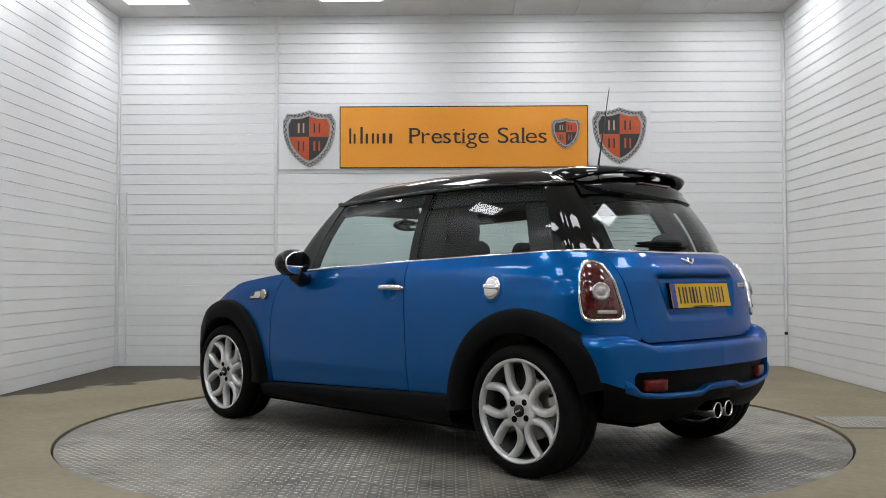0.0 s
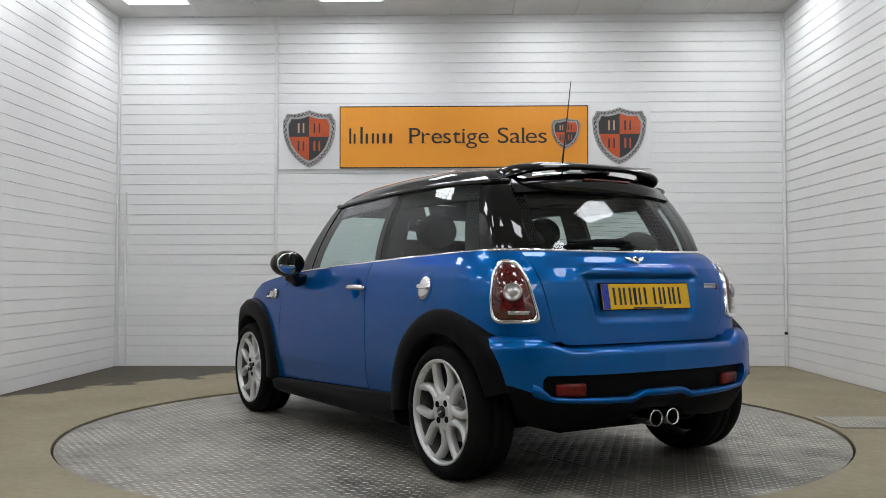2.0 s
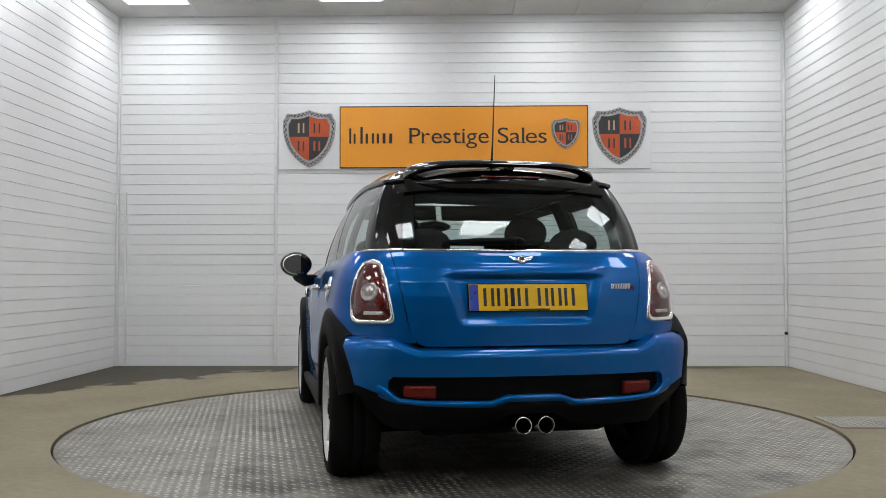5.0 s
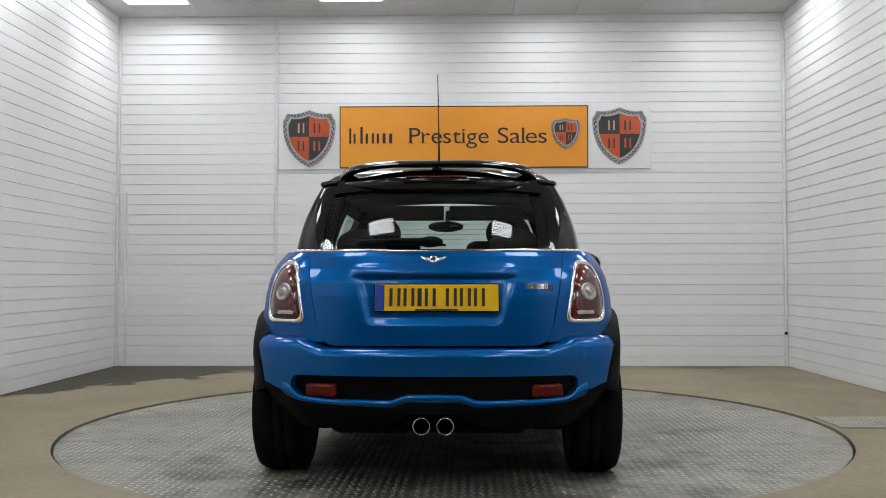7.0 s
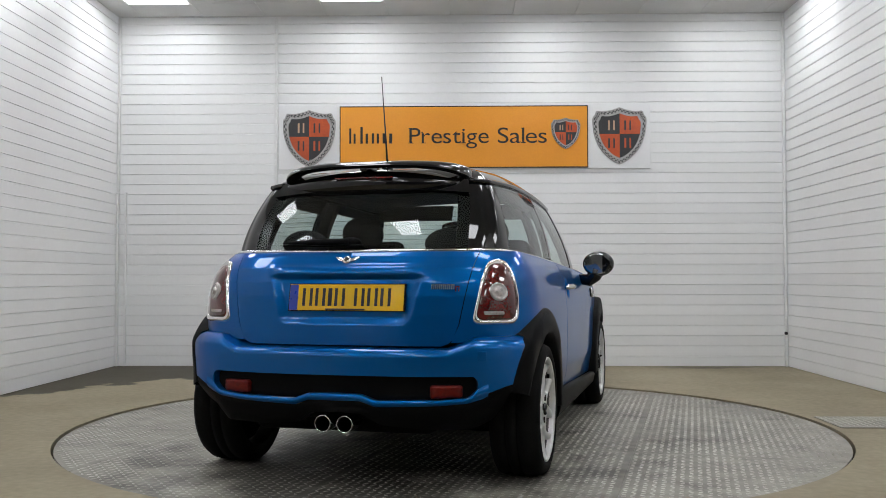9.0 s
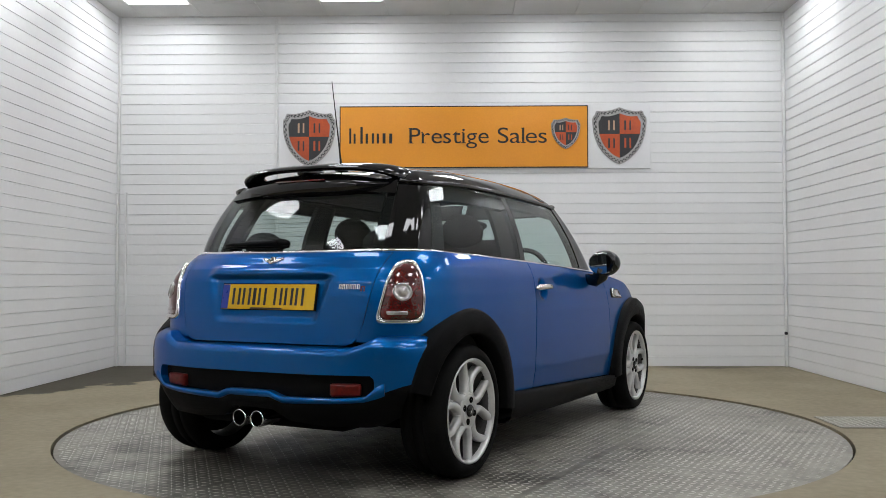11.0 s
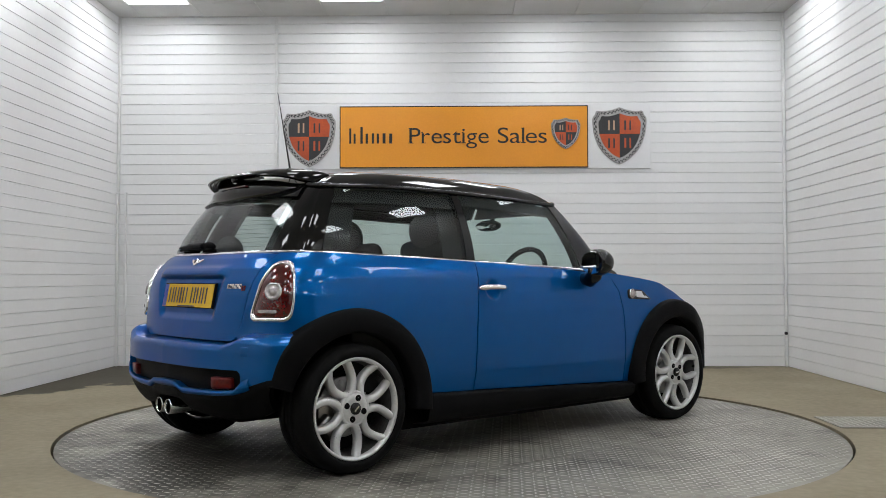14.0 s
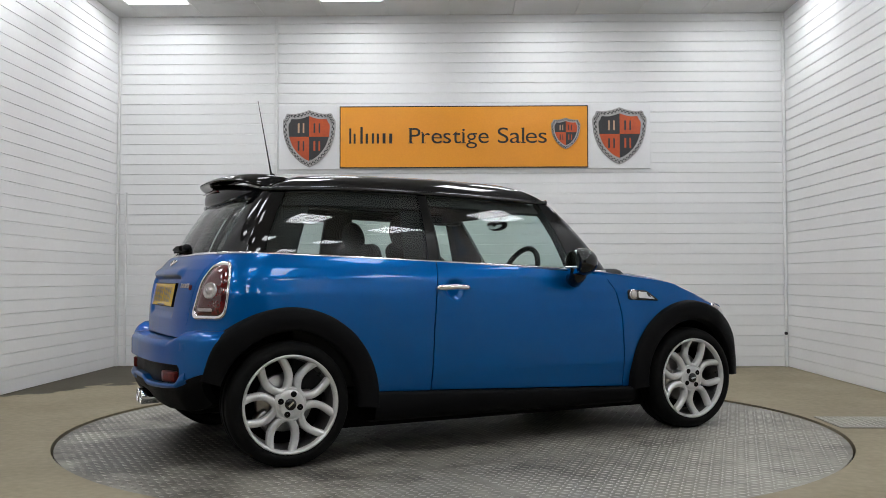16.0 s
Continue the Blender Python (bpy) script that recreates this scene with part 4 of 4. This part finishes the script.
def greenhouse(car):
    strip = lambda a0, a1, b0, b1, o=0.0: (lambda a, b, off: house(lerp(a0, a1, a), lerp(b0, b1, b), o + off))
    def panes(name, fn, na, nb, m, label, flip=False):
        ob = part(name, grid(fn, na, nb, 0.004, flip=flip), m, car, label)
        return ob
    rw = panes("rear_window", strip(-1.98, 1.98, 0.012, 0.97), 40, 14, GLASS_DARK, "heated rear window glass")
    ws = part("windscreen", grid(lambda a, b, off: house_front(lerp(-1, 1, a), lerp(0.02, 0.97, b), off), 36, 14, 0.004, flip=True), GLASS, car, "curved windscreen glass")
    for sg in (-1, 1):
        f = sg < 0
        part("c_pillar", grid(strip(sg * 1.98, sg * 4.05, 0.012, 1.0), 24, 12, 0.03, flip=f), BLACK_GLOSS, car, "gloss black rear pillar")
        panes("quarter_window", strip(sg * 4.06, sg * 5.93, 0.012, 0.985), 30, 12, GLASS_DARK, "tinted rear side window", f)
        part("b_pillar", grid(strip(sg * 5.935, sg * 6.05, 0.012, 0.985, 0.001), 4, 12, 0.03, flip=f), BLACK_GLOSS, car)
        panes("door_window", strip(sg * 6.06, sg * 8.0, 0.012, 0.985), 30, 12, GLASS, "closed door window", f)
        part("a_pillar", grid(strip(sg * 8.0, sg * 9.05, 0.0, 1.0, 0.004), 12, 12, 0.04, flip=f), BLACK_GLOSS, car, "gloss black windscreen pillar")
        # inner trim round the panes
        part("inner_trim", grid(strip(sg * 4.0, sg * 4.45, 0.0, 1.0, -0.05), 10, 8, 0.02, flip=f), SEAT, car)
        part("inner_pillar", grid(strip(sg * 5.70, sg * 6.14, 0.0, 1.0, -0.05), 8, 8, 0.02, flip=f), SEAT, car)
        part("roof_rail", grid(strip(sg * 2.0, sg * 6.1, 0.80, 1.0, -0.03), 40, 3, 0.02, flip=f), SEAT, car)
        part("roof_rail", grid(strip(sg * 6.1, sg * 9.0, 0.86, 1.0, -0.025), 30, 3, 0.02, flip=f), SEAT, car)
        bm = bmesh.new()
        tube(bm, [house(sg * lerp(2.0, 8.95, k / 120), 0.0, 0.004) for k in range(121)], 0.0085, 6)
        part("chrome_strip", bm, CHROME, car, "thin chrome waist strip")
        bm = bmesh.new()
        tube(bm, [house(sg * lerp(2.0, 9.0, k / 90), 1.0, 0.004) for k in range(91)], 0.012, 8)
        part("roof_gutter", bm, BLACK_GLOSS, car)
    # rounded shoulder from the top of the flanks and tailgate in to the glass
    for sg in (-1, 1):
        ends = [(abs(q), skin(sg * q, TOP(y_of_s(q)))) for q in np.linspace(0.0, s_of_y(0.72), 420)]

        def ledge(a, b, off, lo=0.0, hi=1.98):
            p = house(sg * lerp(lo, hi, a), 0.0, 0.002)
            q = min((e[1] for e in ends), key=lambda e: (e.x - p.x) ** 2 + (e.y - p.y) ** 2)
            w = q.lerp(p, b)
            return w + Vector((0, 0, 0.25 * (q - p).length * b * (1 - b) - 0.002))
        part("gate_shoulder", grid(ledge, 40, 5, flip=sg < 0), PAINT, car)
        part("flank_shoulder", grid(lambda a, b, off: ledge(a, b, off, 1.99, 8.9), 120, 5, flip=sg < 0), PAINT, car)
    bm = bmesh.new()
    tube(bm, [house(lerp(-1.97, 1.97, k / 60), 0.0, 0.004) for k in range(61)], 0.0085, 6)
    part("chrome_strip", bm, CHROME, car, "thin chrome waist strip")
    part("window_band", grid(strip(-1.95, 1.95, 0.80, 1.0, 0.012), 40, 5, 0.02), BLACK_GLOSS, rw)
    for sg in (-1, 1):
        part("window_edge", grid(strip(sg * 1.70, sg * 1.97, 0.012, 0.9, -0.008), 5, 12, 0.004, flip=sg < 0), BLACK_GLOSS, rw)
    # heating wires
    for k in range(11):
        bm = bmesh.new()
        b = 0.10 + k * 0.062
        tube(bm, [house(lerp(-1.66, 1.66, i / 24), b, -0.006) for i in range(25)], 0.0009, 3)
        part("heating_wire", bm, INK, rw)

    # roof: rings drawn in towards the middle
    ring = [rim_at(G1, lerp(-11, 11, k / 176)) for k in range(176)]
    crown = table([(-1.40, 1.375), (-1.2, 1.412), (-0.8, 1.432), (-0.3, 1.434), (0.1, 1.424), (0.35, 1.402), (0.5, 1.372)])
    prof = [1.0, 0.993, 0.983, 0.965, 0.94, 0.91, 0.87, 0.82, 0.75, 0.65, 0.5, 0.3, 0.02]
    bm = bmesh.new()
    rows = []
    for r in prof:
        rows.append([bm.verts.new((p.x * r, -0.44 + (p.y + 0.44) * r, p.z + (crown(-0.44 + (p.y + 0.44) * r) - p.z) * (1 - r ** 7.5))) for p in ring])
    for a, b in zip(rows, rows[1:]):
        for i in range(len(ring)):
            j = (i + 1) % len(ring)
            bm.faces.new([a[i], a[j], b[j], b[i]])
    bmesh.ops.recalc_face_normals(bm, faces=bm.faces)
    part("roof", bm, BLACK_GLOSS, car, "gloss black roof panel")
    bm = bmesh.new()
    lo = [bm.verts.new((p.x * 0.95, -0.44 + (p.y + 0.44) * 0.96, p.z - 0.004)) for p in ring]
    hi = [bm.verts.new((p.x * 0.6, -0.44 + (p.y + 0.44) * 0.7, p.z + 0.045)) for p in ring]
    for i in range(len(ring)):
        j = (i + 1) % len(ring)
        bm.faces.new([lo[j], lo[i], hi[i], hi[j]])
    bm.faces.new(hi[::-1])
    part("headlining", bm, LINING, car)

    # roof spoiler standing clear on two ends and a middle strut
    edge = spline([(0, -1.455, 1.388), (0.16, -1.446, 1.387), (0.30, -1.412, 1.381), (0.39, -1.362, 1.370), (0.44, -1.308, 1.355), (0.468, -1.235, 1.340)], 10)

    def blade(a, b, off):
        k = lerp(-1, 1, a)
        i = min(abs(k) * (len(edge) - 1), len(edge) - 1.001)
        p = edge[int(i)] + (edge[int(i) + 1] - edge[int(i)]) * (i - int(i))
        sgx = -1 if k < 0 else 1
        ph = 2 * math.pi * b
        chord, thick = lerp(0.080, 0.066, abs(k)), lerp(0.016, 0.034, abs(k) ** 2) * (1 - abs(k) ** 14) ** 0.5
        fwd = chord * (1 - math.cos(ph))
        return Vector((sgx * p[0] * (1 - 0.05 * fwd / 0.15), p[1] + fwd, p[2] + math.sin(ph) * thick + fwd * lerp(0.16, 0.25, abs(k))))
    sp = part("spoiler", grid(blade, 60, 18), BLACK_GLOSS, car, "gloss black roof spoiler with open slots")
    part("strut", boxed(-0.02, 0.02, -1.43, -1.25, 1.362, 1.405, 0.012, 3), BLACK_GLOSS, sp)
    def visor(a, b, off):
        x = lerp(-0.45, 0.45, a)
        y = -1.437 + 0.37 * abs(x) ** 2.0
        prof = [(0.14, 0.050), (0.035, 0.024), (0.012, 0.008), (0.004, -0.020), (0.006, -0.055), (0.040, -0.076)]
        q = prof[min(int(b * 5 + 1e-6), 5)]
        end = abs(x / 0.45) ** 3
        return Vector((x, y + q[0] + 0.05 * end, 1.337 - 0.10 * abs(x) ** 2 + q[1] * (1 - 0.75 * end)))
    part("spoiler_base", grid(visor, 40, 5, flip=True), BLACK_GLOSS, sp)
    part("brake_light", boxed(-0.14, 0.14, -1.434, -1.41, 1.330, 1.340, 0.003), RED_LENS, sp)
    # aerial
    ae = part("aerial_base", lathe([(0.030, 0), (0.026, 0.012), (0.012, 0.026), (0.007, 0.045), (0.001, 0.046)], 20, "Z"), PLASTIC, car, "black aerial foot", loc=pose(0, -1.085, 1.415))
    ae.scale = (0.8, 1.7, 1.0)
    bm = bmesh.new()
    tube(bm, [(0, -1.088, 1.44), (0, -1.105, 1.53), (-0.003, -1.166, 1.858)], [0.006, 0.0042, 0.0018], 8)
    part("aerial", bm, INK, car, "thin black aerial rod")
    # rear wiper
    wp = bmesh.new()
    bmesh.ops.create_uvsphere(wp, u_segments=16, v_segments=10, radius=1, matrix=Matrix.Translation((-0.02, -1.545, 1.035)) @ Matrix.Diagonal((0.055, 0.03, 0.025, 1)))
    w = part("rear_wiper", wp, PLASTIC, car, "black rear wiper parked on the glass")
    bm = bmesh.new()
    tube(bm, [house(lerp(-0.05, -1.12, k / 12), 0.10 - 0.012 * k / 12, 0.022) for k in range(13)], [0.016] * 7 + [0.012, 0.010, 0.009, 0.008, 0.007, 0.005], 6)
    part("wiper_arm", bm, PLASTIC, w)
    bm = bmesh.new()
    tube(bm, [house(lerp(0.15, -1.15, k / 12), 0.065, 0.012) for k in range(13)], 0.006, 6)
    part("wiper_blade", bm, RUBBER, w)


def house_front(k, b, off):
    a = 11 - abs(k) * 1.95
    return house(a if k >= 0 else -a, b, off)


def front_end(car):
    zc = table([(0.55, 0.945), (0.9, 0.935), (1.2, 0.91), (1.5, 0.865), (1.7, 0.79), (1.82, 0.63)])

    def bonnet(a, b, off):
        y = lerp(0.56, 1.80, b)
        s = s_of_y(y)
        p = skin(s, TOP(y))
        k = lerp(-1, 1, a)
        return Vector((p.x * k, p.y + 0.06 * (1 - k * k) * smoothstep(1.3, 1.8, y), TOP(y) + (zc(y) - TOP(y)) * (1 - abs(k) ** 2.4) + off))
    part("bonnet", grid(bonnet, 40, 40, 0.02), PAINT, car, "blue bonnet")

    def nose(a, b, off):
        s = lerp(s_of_y(1.70), 2 * S_OUT[-1] - s_of_y(1.70), a)
        y = y_of_s(min(s, 2 * S_OUT[-1] - s))
        z = lerp(0.22, TOP(y), b)
        p = skin(min(s, 2 * S_OUT[-1] - s), z)
        return Vector((p.x if s <= S_OUT[-1] else -p.x, p.y, z))
    part("front_bumper", grid(nose, 40, 16), PAINT, car, "blue front bumper")
    for sg in (-1, 1):
        put = lambda y, z, off: skin(sg * s_of_y(y), z, off)
        hl = part("headlight", blob(put, disc2(1.60, 0.64, 0.11, 0.075), [(1.0, -0.002), (1.0, 0.004), (0.7, 0.010), (0.2, 0.012)], flip=sg < 0), CLEAR_LENS, car, "oval headlight with chrome ring")
        part("chrome_ring", blob(put, disc2(1.60, 0.64, 0.12, 0.083), [(1.0, -0.002), (1.0, 0.005), (0.9, 0.006)], flip=sg < 0, fill=False), CHROME, hl)


def inner_shell(car):
    bm = bmesh.new()
    n, m = 220, 26
    L = S_OUT[-1]
    vs = []
    for i in range(n + 1):
        s = lerp(-L, L, i / n)
        y = y_of_s(abs(s))
        vs.append([bm.verts.new(skin(s, lerp(0.24, TOP(y) - 0.006, j / m), 0) - Vector((0.028 * math.copysign(1, s) * (1 if abs(y) < 1.6 else 0.6), 0.062 * (-1 if y < -1.5 else 1 if y > 1.5 else 0), 0))) for j in range(m + 1)])
    for i in range(n):
        for j in range(m):
            q = [vs[i][j], vs[i + 1][j], vs[i + 1][j + 1], vs[i][j + 1]]
            c = sum((v.co for v in q), Vector()) / 4
            if min(math.hypot(c.y - AXLE, c.z - WZ), math.hypot(c.y + AXLE, c.z - WZ)) < 0.40 and abs(c.x) > 0.5:
                continue
            bm.faces.new(q)
    part("inner_body", bm, DARK, car)


def cabin(car):
    part("parcel_shelf", boxed(-0.58, 0.58, -1.52, -1.22, 0.90, 0.925, 0.01), SEAT, car)
    part("cabin_floor", boxed(-0.70, 0.70, -1.45, 0.9, 0.30, 0.33), DARK, car)
    part("dashboard", boxed(-0.66, 0.66, 0.42, 0.88, 0.62, 0.93, 0.06, 4), SEAT, car, "dark dashboard")
    for sg in (-1, 1):
        part("door_card", boxed(sg * 0.70 - 0.02, sg * 0.70 + 0.02, -1.2, 0.6, 0.34, 0.91, 0.015, 2), SEAT, car)
        x = sg * 0.36
        st = part("front_seat", boxed(x - 0.24, x + 0.24, -0.32, 0.18, 0.42, 0.58, 0.05, 3), SEAT, car, "dark cloth front seat")
        bm = boxed(-0.235, 0.235, -0.06, 0.06, 0, 0.60, 0.055, 4)
        bmesh.ops.transform(bm, matrix=pose(x, -0.28, 0.50, 14, 0, 0), verts=bm.verts)
        part("seat_back", bm, SEAT, st)
        bm = bmesh.new()
        bmesh.ops.create_uvsphere(bm, u_segments=20, v_segments=12, radius=1, matrix=pose(x, -0.455, 1.125, 12, 0, 0) @ Matrix.Diagonal((0.125, 0.055, 0.10, 1)))
        part("headrest", bm, SEAT, st, "padded headrest")
        bm = boxed(-0.245, 0.245, -0.008, 0.008, -0.105, 0, 0.006, 2)
        bmesh.ops.transform(bm, matrix=pose(sg * 0.262, 0.28, 1.335, -25, 0, 0), verts=bm.verts)
        part("sun_visor", bm, LINING, car, "folded grey sun visor")
        rs = part("rear_seat", boxed(x - 0.28, x + 0.28, -1.16, -0.72, 0.42, 0.56, 0.05, 3), SEAT, car, "dark cloth rear seat")
        bm = boxed(-0.28, 0.28, -0.05, 0.05, 0, 0.46, 0.045, 3)
        bmesh.ops.transform(bm, matrix=pose(x, -1.12, 0.50, 12, 0, 0), verts=bm.verts)
        part("seat_back", bm, SEAT, rs)
        bm = bmesh.new()
        bmesh.ops.create_uvsphere(bm, u_segments=18, v_segments=10, radius=1, matrix=pose(x, -1.25, 1.035, 10, 0, 0) @ Matrix.Diagonal((0.12, 0.05, 0.075, 1)))
        part("headrest", bm, SEAT, rs)
    bm = bmesh.new()
    ring = [Vector((0.36 + 0.18 * math.cos(2 * math.pi * k / 40), 0.30 + 0.07 * math.sin(2 * math.pi * k / 40), 0.885 + 0.165 * math.sin(2 * math.pi * k / 40))) for k in range(41)]
    tube(bm, ring, 0.016, 8, cap=False)
    sw = part("steering_wheel", bm, SEAT, car, "dark steering wheel")
    bm = bmesh.new()
    bmesh.ops.create_uvsphere(bm, u_segments=14, v_segments=8, radius=1, matrix=Matrix.Translation((0.36, 0.32, 0.88)) @ Matrix.Diagonal((0.07, 0.03, 0.06, 1)))
    part("boss", bm, SEAT, sw)
    bm = bmesh.new()
    tube(bm, [(0.19, 0.30, 0.885), (0.36, 0.32, 0.88), (0.53, 0.30, 0.885)], 0.014, 6)
    part("spoke", bm, SEAT, sw)
    bm = bmesh.new()
    bmesh.ops.create_uvsphere(bm, u_segments=20, v_segments=10, radius=1, matrix=Matrix.Translation((-0.01, 0.38, 1.208)) @ Matrix.Diagonal((0.115, 0.025, 0.036, 1)))
    rm = part("rear_view_mirror", bm, SEAT, car, "oval rear-view mirror")
    part("mirror_glass", blob(lambda u, w, off: Vector((u - 0.01, 0.357 - off, 1.208 + w)), disc2(0, 0, 0.095, 0.027), [(1.0, 0), (0.95, 0.001)]), MIRROR, rm)
    bm = bmesh.new()
    tube(bm, [(0, 0.39, 1.215), (0, 0.44, 1.31)], 0.014, 8)
    part("stem", bm, SEAT, rm)


def wheel_mesh_set():
    """Rim, tyre and small pieces, facing +x, hub face at x = 0."""
    tyre = lathe([(0.222, -0.205), (0.245, -0.212), (0.270, -0.208), (0.289, -0.196), (0.2955, -0.17), (0.2965, -0.14), (0.290, -0.139), (0.290, -0.132), (0.2965, -0.131), (0.2965, -0.09),
                  (0.290, -0.089), (0.290, -0.082), (0.2965, -0.081), (0.2965, -0.04), (0.292, -0.015), (0.281, 0.004), (0.262, 0.011), (0.248, 0.012), (0.240, 0.008), (0.232, 0.0), (0.222, -0.02)], 72)
    rim = lathe([(0.234, -0.004), (0.2335, 0.006), (0.228, 0.008), (0.221, 0.004), (0.217, -0.008), (0.215, -0.02)], 72)
    barrel = lathe([(0.2155, -0.018), (0.212, -0.05), (0.205, -0.14), (0.221, -0.19), (0.232, -0.20)], 56)
    # hub disc
    hub = lathe([(0.062, -0.10), (0.080, -0.045), (0.084, -0.024), (0.080, -0.013), (0.073, -0.010), (0.070, -0.013), (0.067, -0.008), (0.046, -0.010), (0.001, -0.010)], 48)
    # one looped spoke: in from the rim, round beside the hub, and out again
    half = spline([(0.066, 0.0), (0.0715, 0.0185), (0.084, 0.0325), (0.110, 0.0515), (0.140, 0.0605), (0.170, 0.0610), (0.196, 0.0575), (0.2195, 0.0525)], 5)
    path = [Vector((0, q[0], -q[1])) for q in half[:0:-1]] + [Vector((0, q[0], q[1])) for q in half]
    arm = bmesh.new()
    vs = []
    for i, p in enumerate(path):
        d = (path[min(i + 1, len(path) - 1)] - path[max(i - 1, 0)]).normalized()
        side = Vector((0, d.z, -d.y))
        t = (p.y - 0.066) / 0.154
        x = lerp(-0.010, -0.002, t) - 0.010 * math.sin(math.pi * t)
        vs.append([arm.verts.new(p + side * (k * 0.0182) + Vector((x + dx, 0, 0))) for k, dx in ((-1, -0.035), (-1, -0.013), (-0.72, -0.003), (0, 0.002), (0.72, -0.003), (1, -0.013), (1, -0.035))])
    for p, q in zip(vs, vs[1:]):
        for i in range(6):
            arm.faces.new([p[i], p[i + 1], q[i + 1], q[i]])
    bmesh.ops.recalc_face_normals(arm, faces=arm.faces)
    if sum(f.normal.x for f in arm.faces) < 0:
        bmesh.ops.reverse_faces(arm, faces=arm.faces)
    loop = smooth_mesh(arm, "spoke", ALLOY)
    bmesh.ops.recalc_face_normals(rim, faces=rim.faces)
    bmesh.ops.recalc_face_normals(tyre, faces=tyre.faces)
    cap = lathe([(0.0275, -0.012), (0.0275, -0.003), (0.024, 0.001), (0.001, 0.002)], 28)
    bolt = lathe([(0.0145, -0.03), (0.0145, -0.0065), (0.012, -0.0058), (0.001, -0.0075)], 14)
    disc = lathe([(0.001, -0.10), (0.135, -0.10), (0.14, -0.104), (0.14, -0.125), (0.001, -0.125)], 40)
    drum = lathe([(0.001, -0.13), (0.2, -0.13), (0.2, -0.135)], 32)
    return loop, [smooth_mesh(b, nm, m) for b, nm, m in ((hub, "wheel", ALLOY), (tyre, "tyre", RUBBER), (rim, "rim", ALLOY), (cap, "hub_cap", BLACK_GLOSS),
                                                   (bolt, "wheel_bolt", DARK), (barrel, "barrel", BARREL), (disc, "brake_disc", STEEL), (drum, "backing_plate", DARK))]


def wheels(car):
    loop, (hub, tyre, rim, cap, bolt, barrel, disc, drum) = wheel_mesh_set()
    cal = smooth_mesh(boxed(-0.13, -0.06, -0.16, -0.09, -0.06, 0.06, 0.012, 2), "brake_caliper", STEEL)
    logo = smooth_mesh(boxed(0.0015, 0.003, -0.016, 0.016, -0.004, 0.004), "cap_mark", CHROME, False)
    stem = smooth_mesh(boxed(-0.02, -0.008, 0.185, 0.205, -0.006, 0.006, 0.003), "valve_stem", DARK, False)
    for y, sg, spin in ((AXLE, 1, 7), (AXLE, -1, -4), (-AXLE, 1, 43), (-AXLE, -1, 25)):
        w = new("wheel", hub)
        w.parent = car
        w.matrix_basis = pose(sg * 0.808, y, 0.2845) @ (pose(0, 0, 0, spin) if sg > 0 else pose(0, 0, 0, 0, 0, 180) @ pose(0, 0, 0, spin))
        tagged(w, "silver alloy wheel with five looped spokes")
        for nm, me in (("tyre", tyre), ("rim", rim), ("barrel", barrel), ("hub_cap", cap), ("brake_disc", disc), ("backing_plate", drum), ("brake_caliper", cal), ("cap_mark", logo), ("valve_stem", stem)):
            o = new(nm, me)
            o.parent = w
        for k in range(5):
            o = new("spoke", loop)
            o.parent = w
            o.matrix_basis = Matrix.Rotation(2 * math.pi * k / 5, 4, "X")
        for k in range(4):
            a = math.pi / 2 * k + 0.5
            o = new("wheel_bolt", bolt)
            o.parent = w
            o.matrix_basis = Matrix.Translation((0, 0.0495 * math.cos(a), 0.0495 * math.sin(a)))


def build_car():
    car = tagged(new("car"), "blue three-door hatchback with black roof, parked on the turntable", "car")
    inner_shell(car)
    for sg in (1, -1):
        body_panels(car, sg)
    tail(car)
    greenhouse(car)
    front_end(car)
    cabin(car)
    wheels(car)
    return car


car = build_car()


# ---- wall planks ----
def planks():
    pitch = 0.1013
    prof = [(0.0, -0.012), (0.0, 0.0), (0.0922, 0.0), (0.0988, -0.0055), (0.0988, -0.012)]

    def mesh(length, h):
        bm = bmesh.new()
        rows = []
        for x in (-length / 2, length / 2):
            rows.append([bm.verts.new((x, -d, min(z, h))) for z, d in prof])
        a, b = rows
        for i in range(4):
            bm.faces.new([a[i], b[i], b[i + 1], a[i + 1]])
        bm.faces.new(a[::-1])
        bm.faces.new(b)
        return smooth_mesh(bm, "plank", UPVC, False)
    rows = int(H / pitch) + 1
    spans = [(north, YB + 0.0, [(XL, -1.803), (-1.797, XR)], "n"), (west, XL, [(YF, -2.5), (-2.497, YB)], "w"), (east, XR, [(YF, -2.5), (-2.497, YB)], "e")]
    for wall, at, parts, side in spans:
        for u0, u1 in parts:
            full = mesh(u1 - u0, 0.2)
            last = mesh(u1 - u0, H - (rows - 1) * pitch - 0.002)
            for k in range(rows):
                ob = new("plank", full if k < rows - 1 else last)
                ob.parent = wall
                mid, z = (u0 + u1) / 2, k * pitch + 0.004
                jit = 0.0006 * math.sin(k * 12.9 + u0)
                ob.matrix_basis = {"n": pose(mid, at + jit, z), "w": pose(at - jit, mid, z, 0, 0, 90), "e": pose(at + jit, mid, z, 0, 0, -90)}[side]


planks()


# ---- what moves: the table turns with the car on it ----
def motions():
    rows_t, rows_c = [], []
    for k in range(33):
        t = k * 0.5
        th = 0.7969 - 0.11687 * t - 0.00015 * t * (t - 16)
        m = Matrix.Rotation(th, 4, "Z")
        rows_t.append((t, Matrix.Translation((0, 0, -0.010)) @ m))
        rows_c.append((t, m @ Matrix.Translation((-0.0328, -0.026, 0.001))))
    walk(turntable, rows_t)
    walk(car, rows_c)


motions()
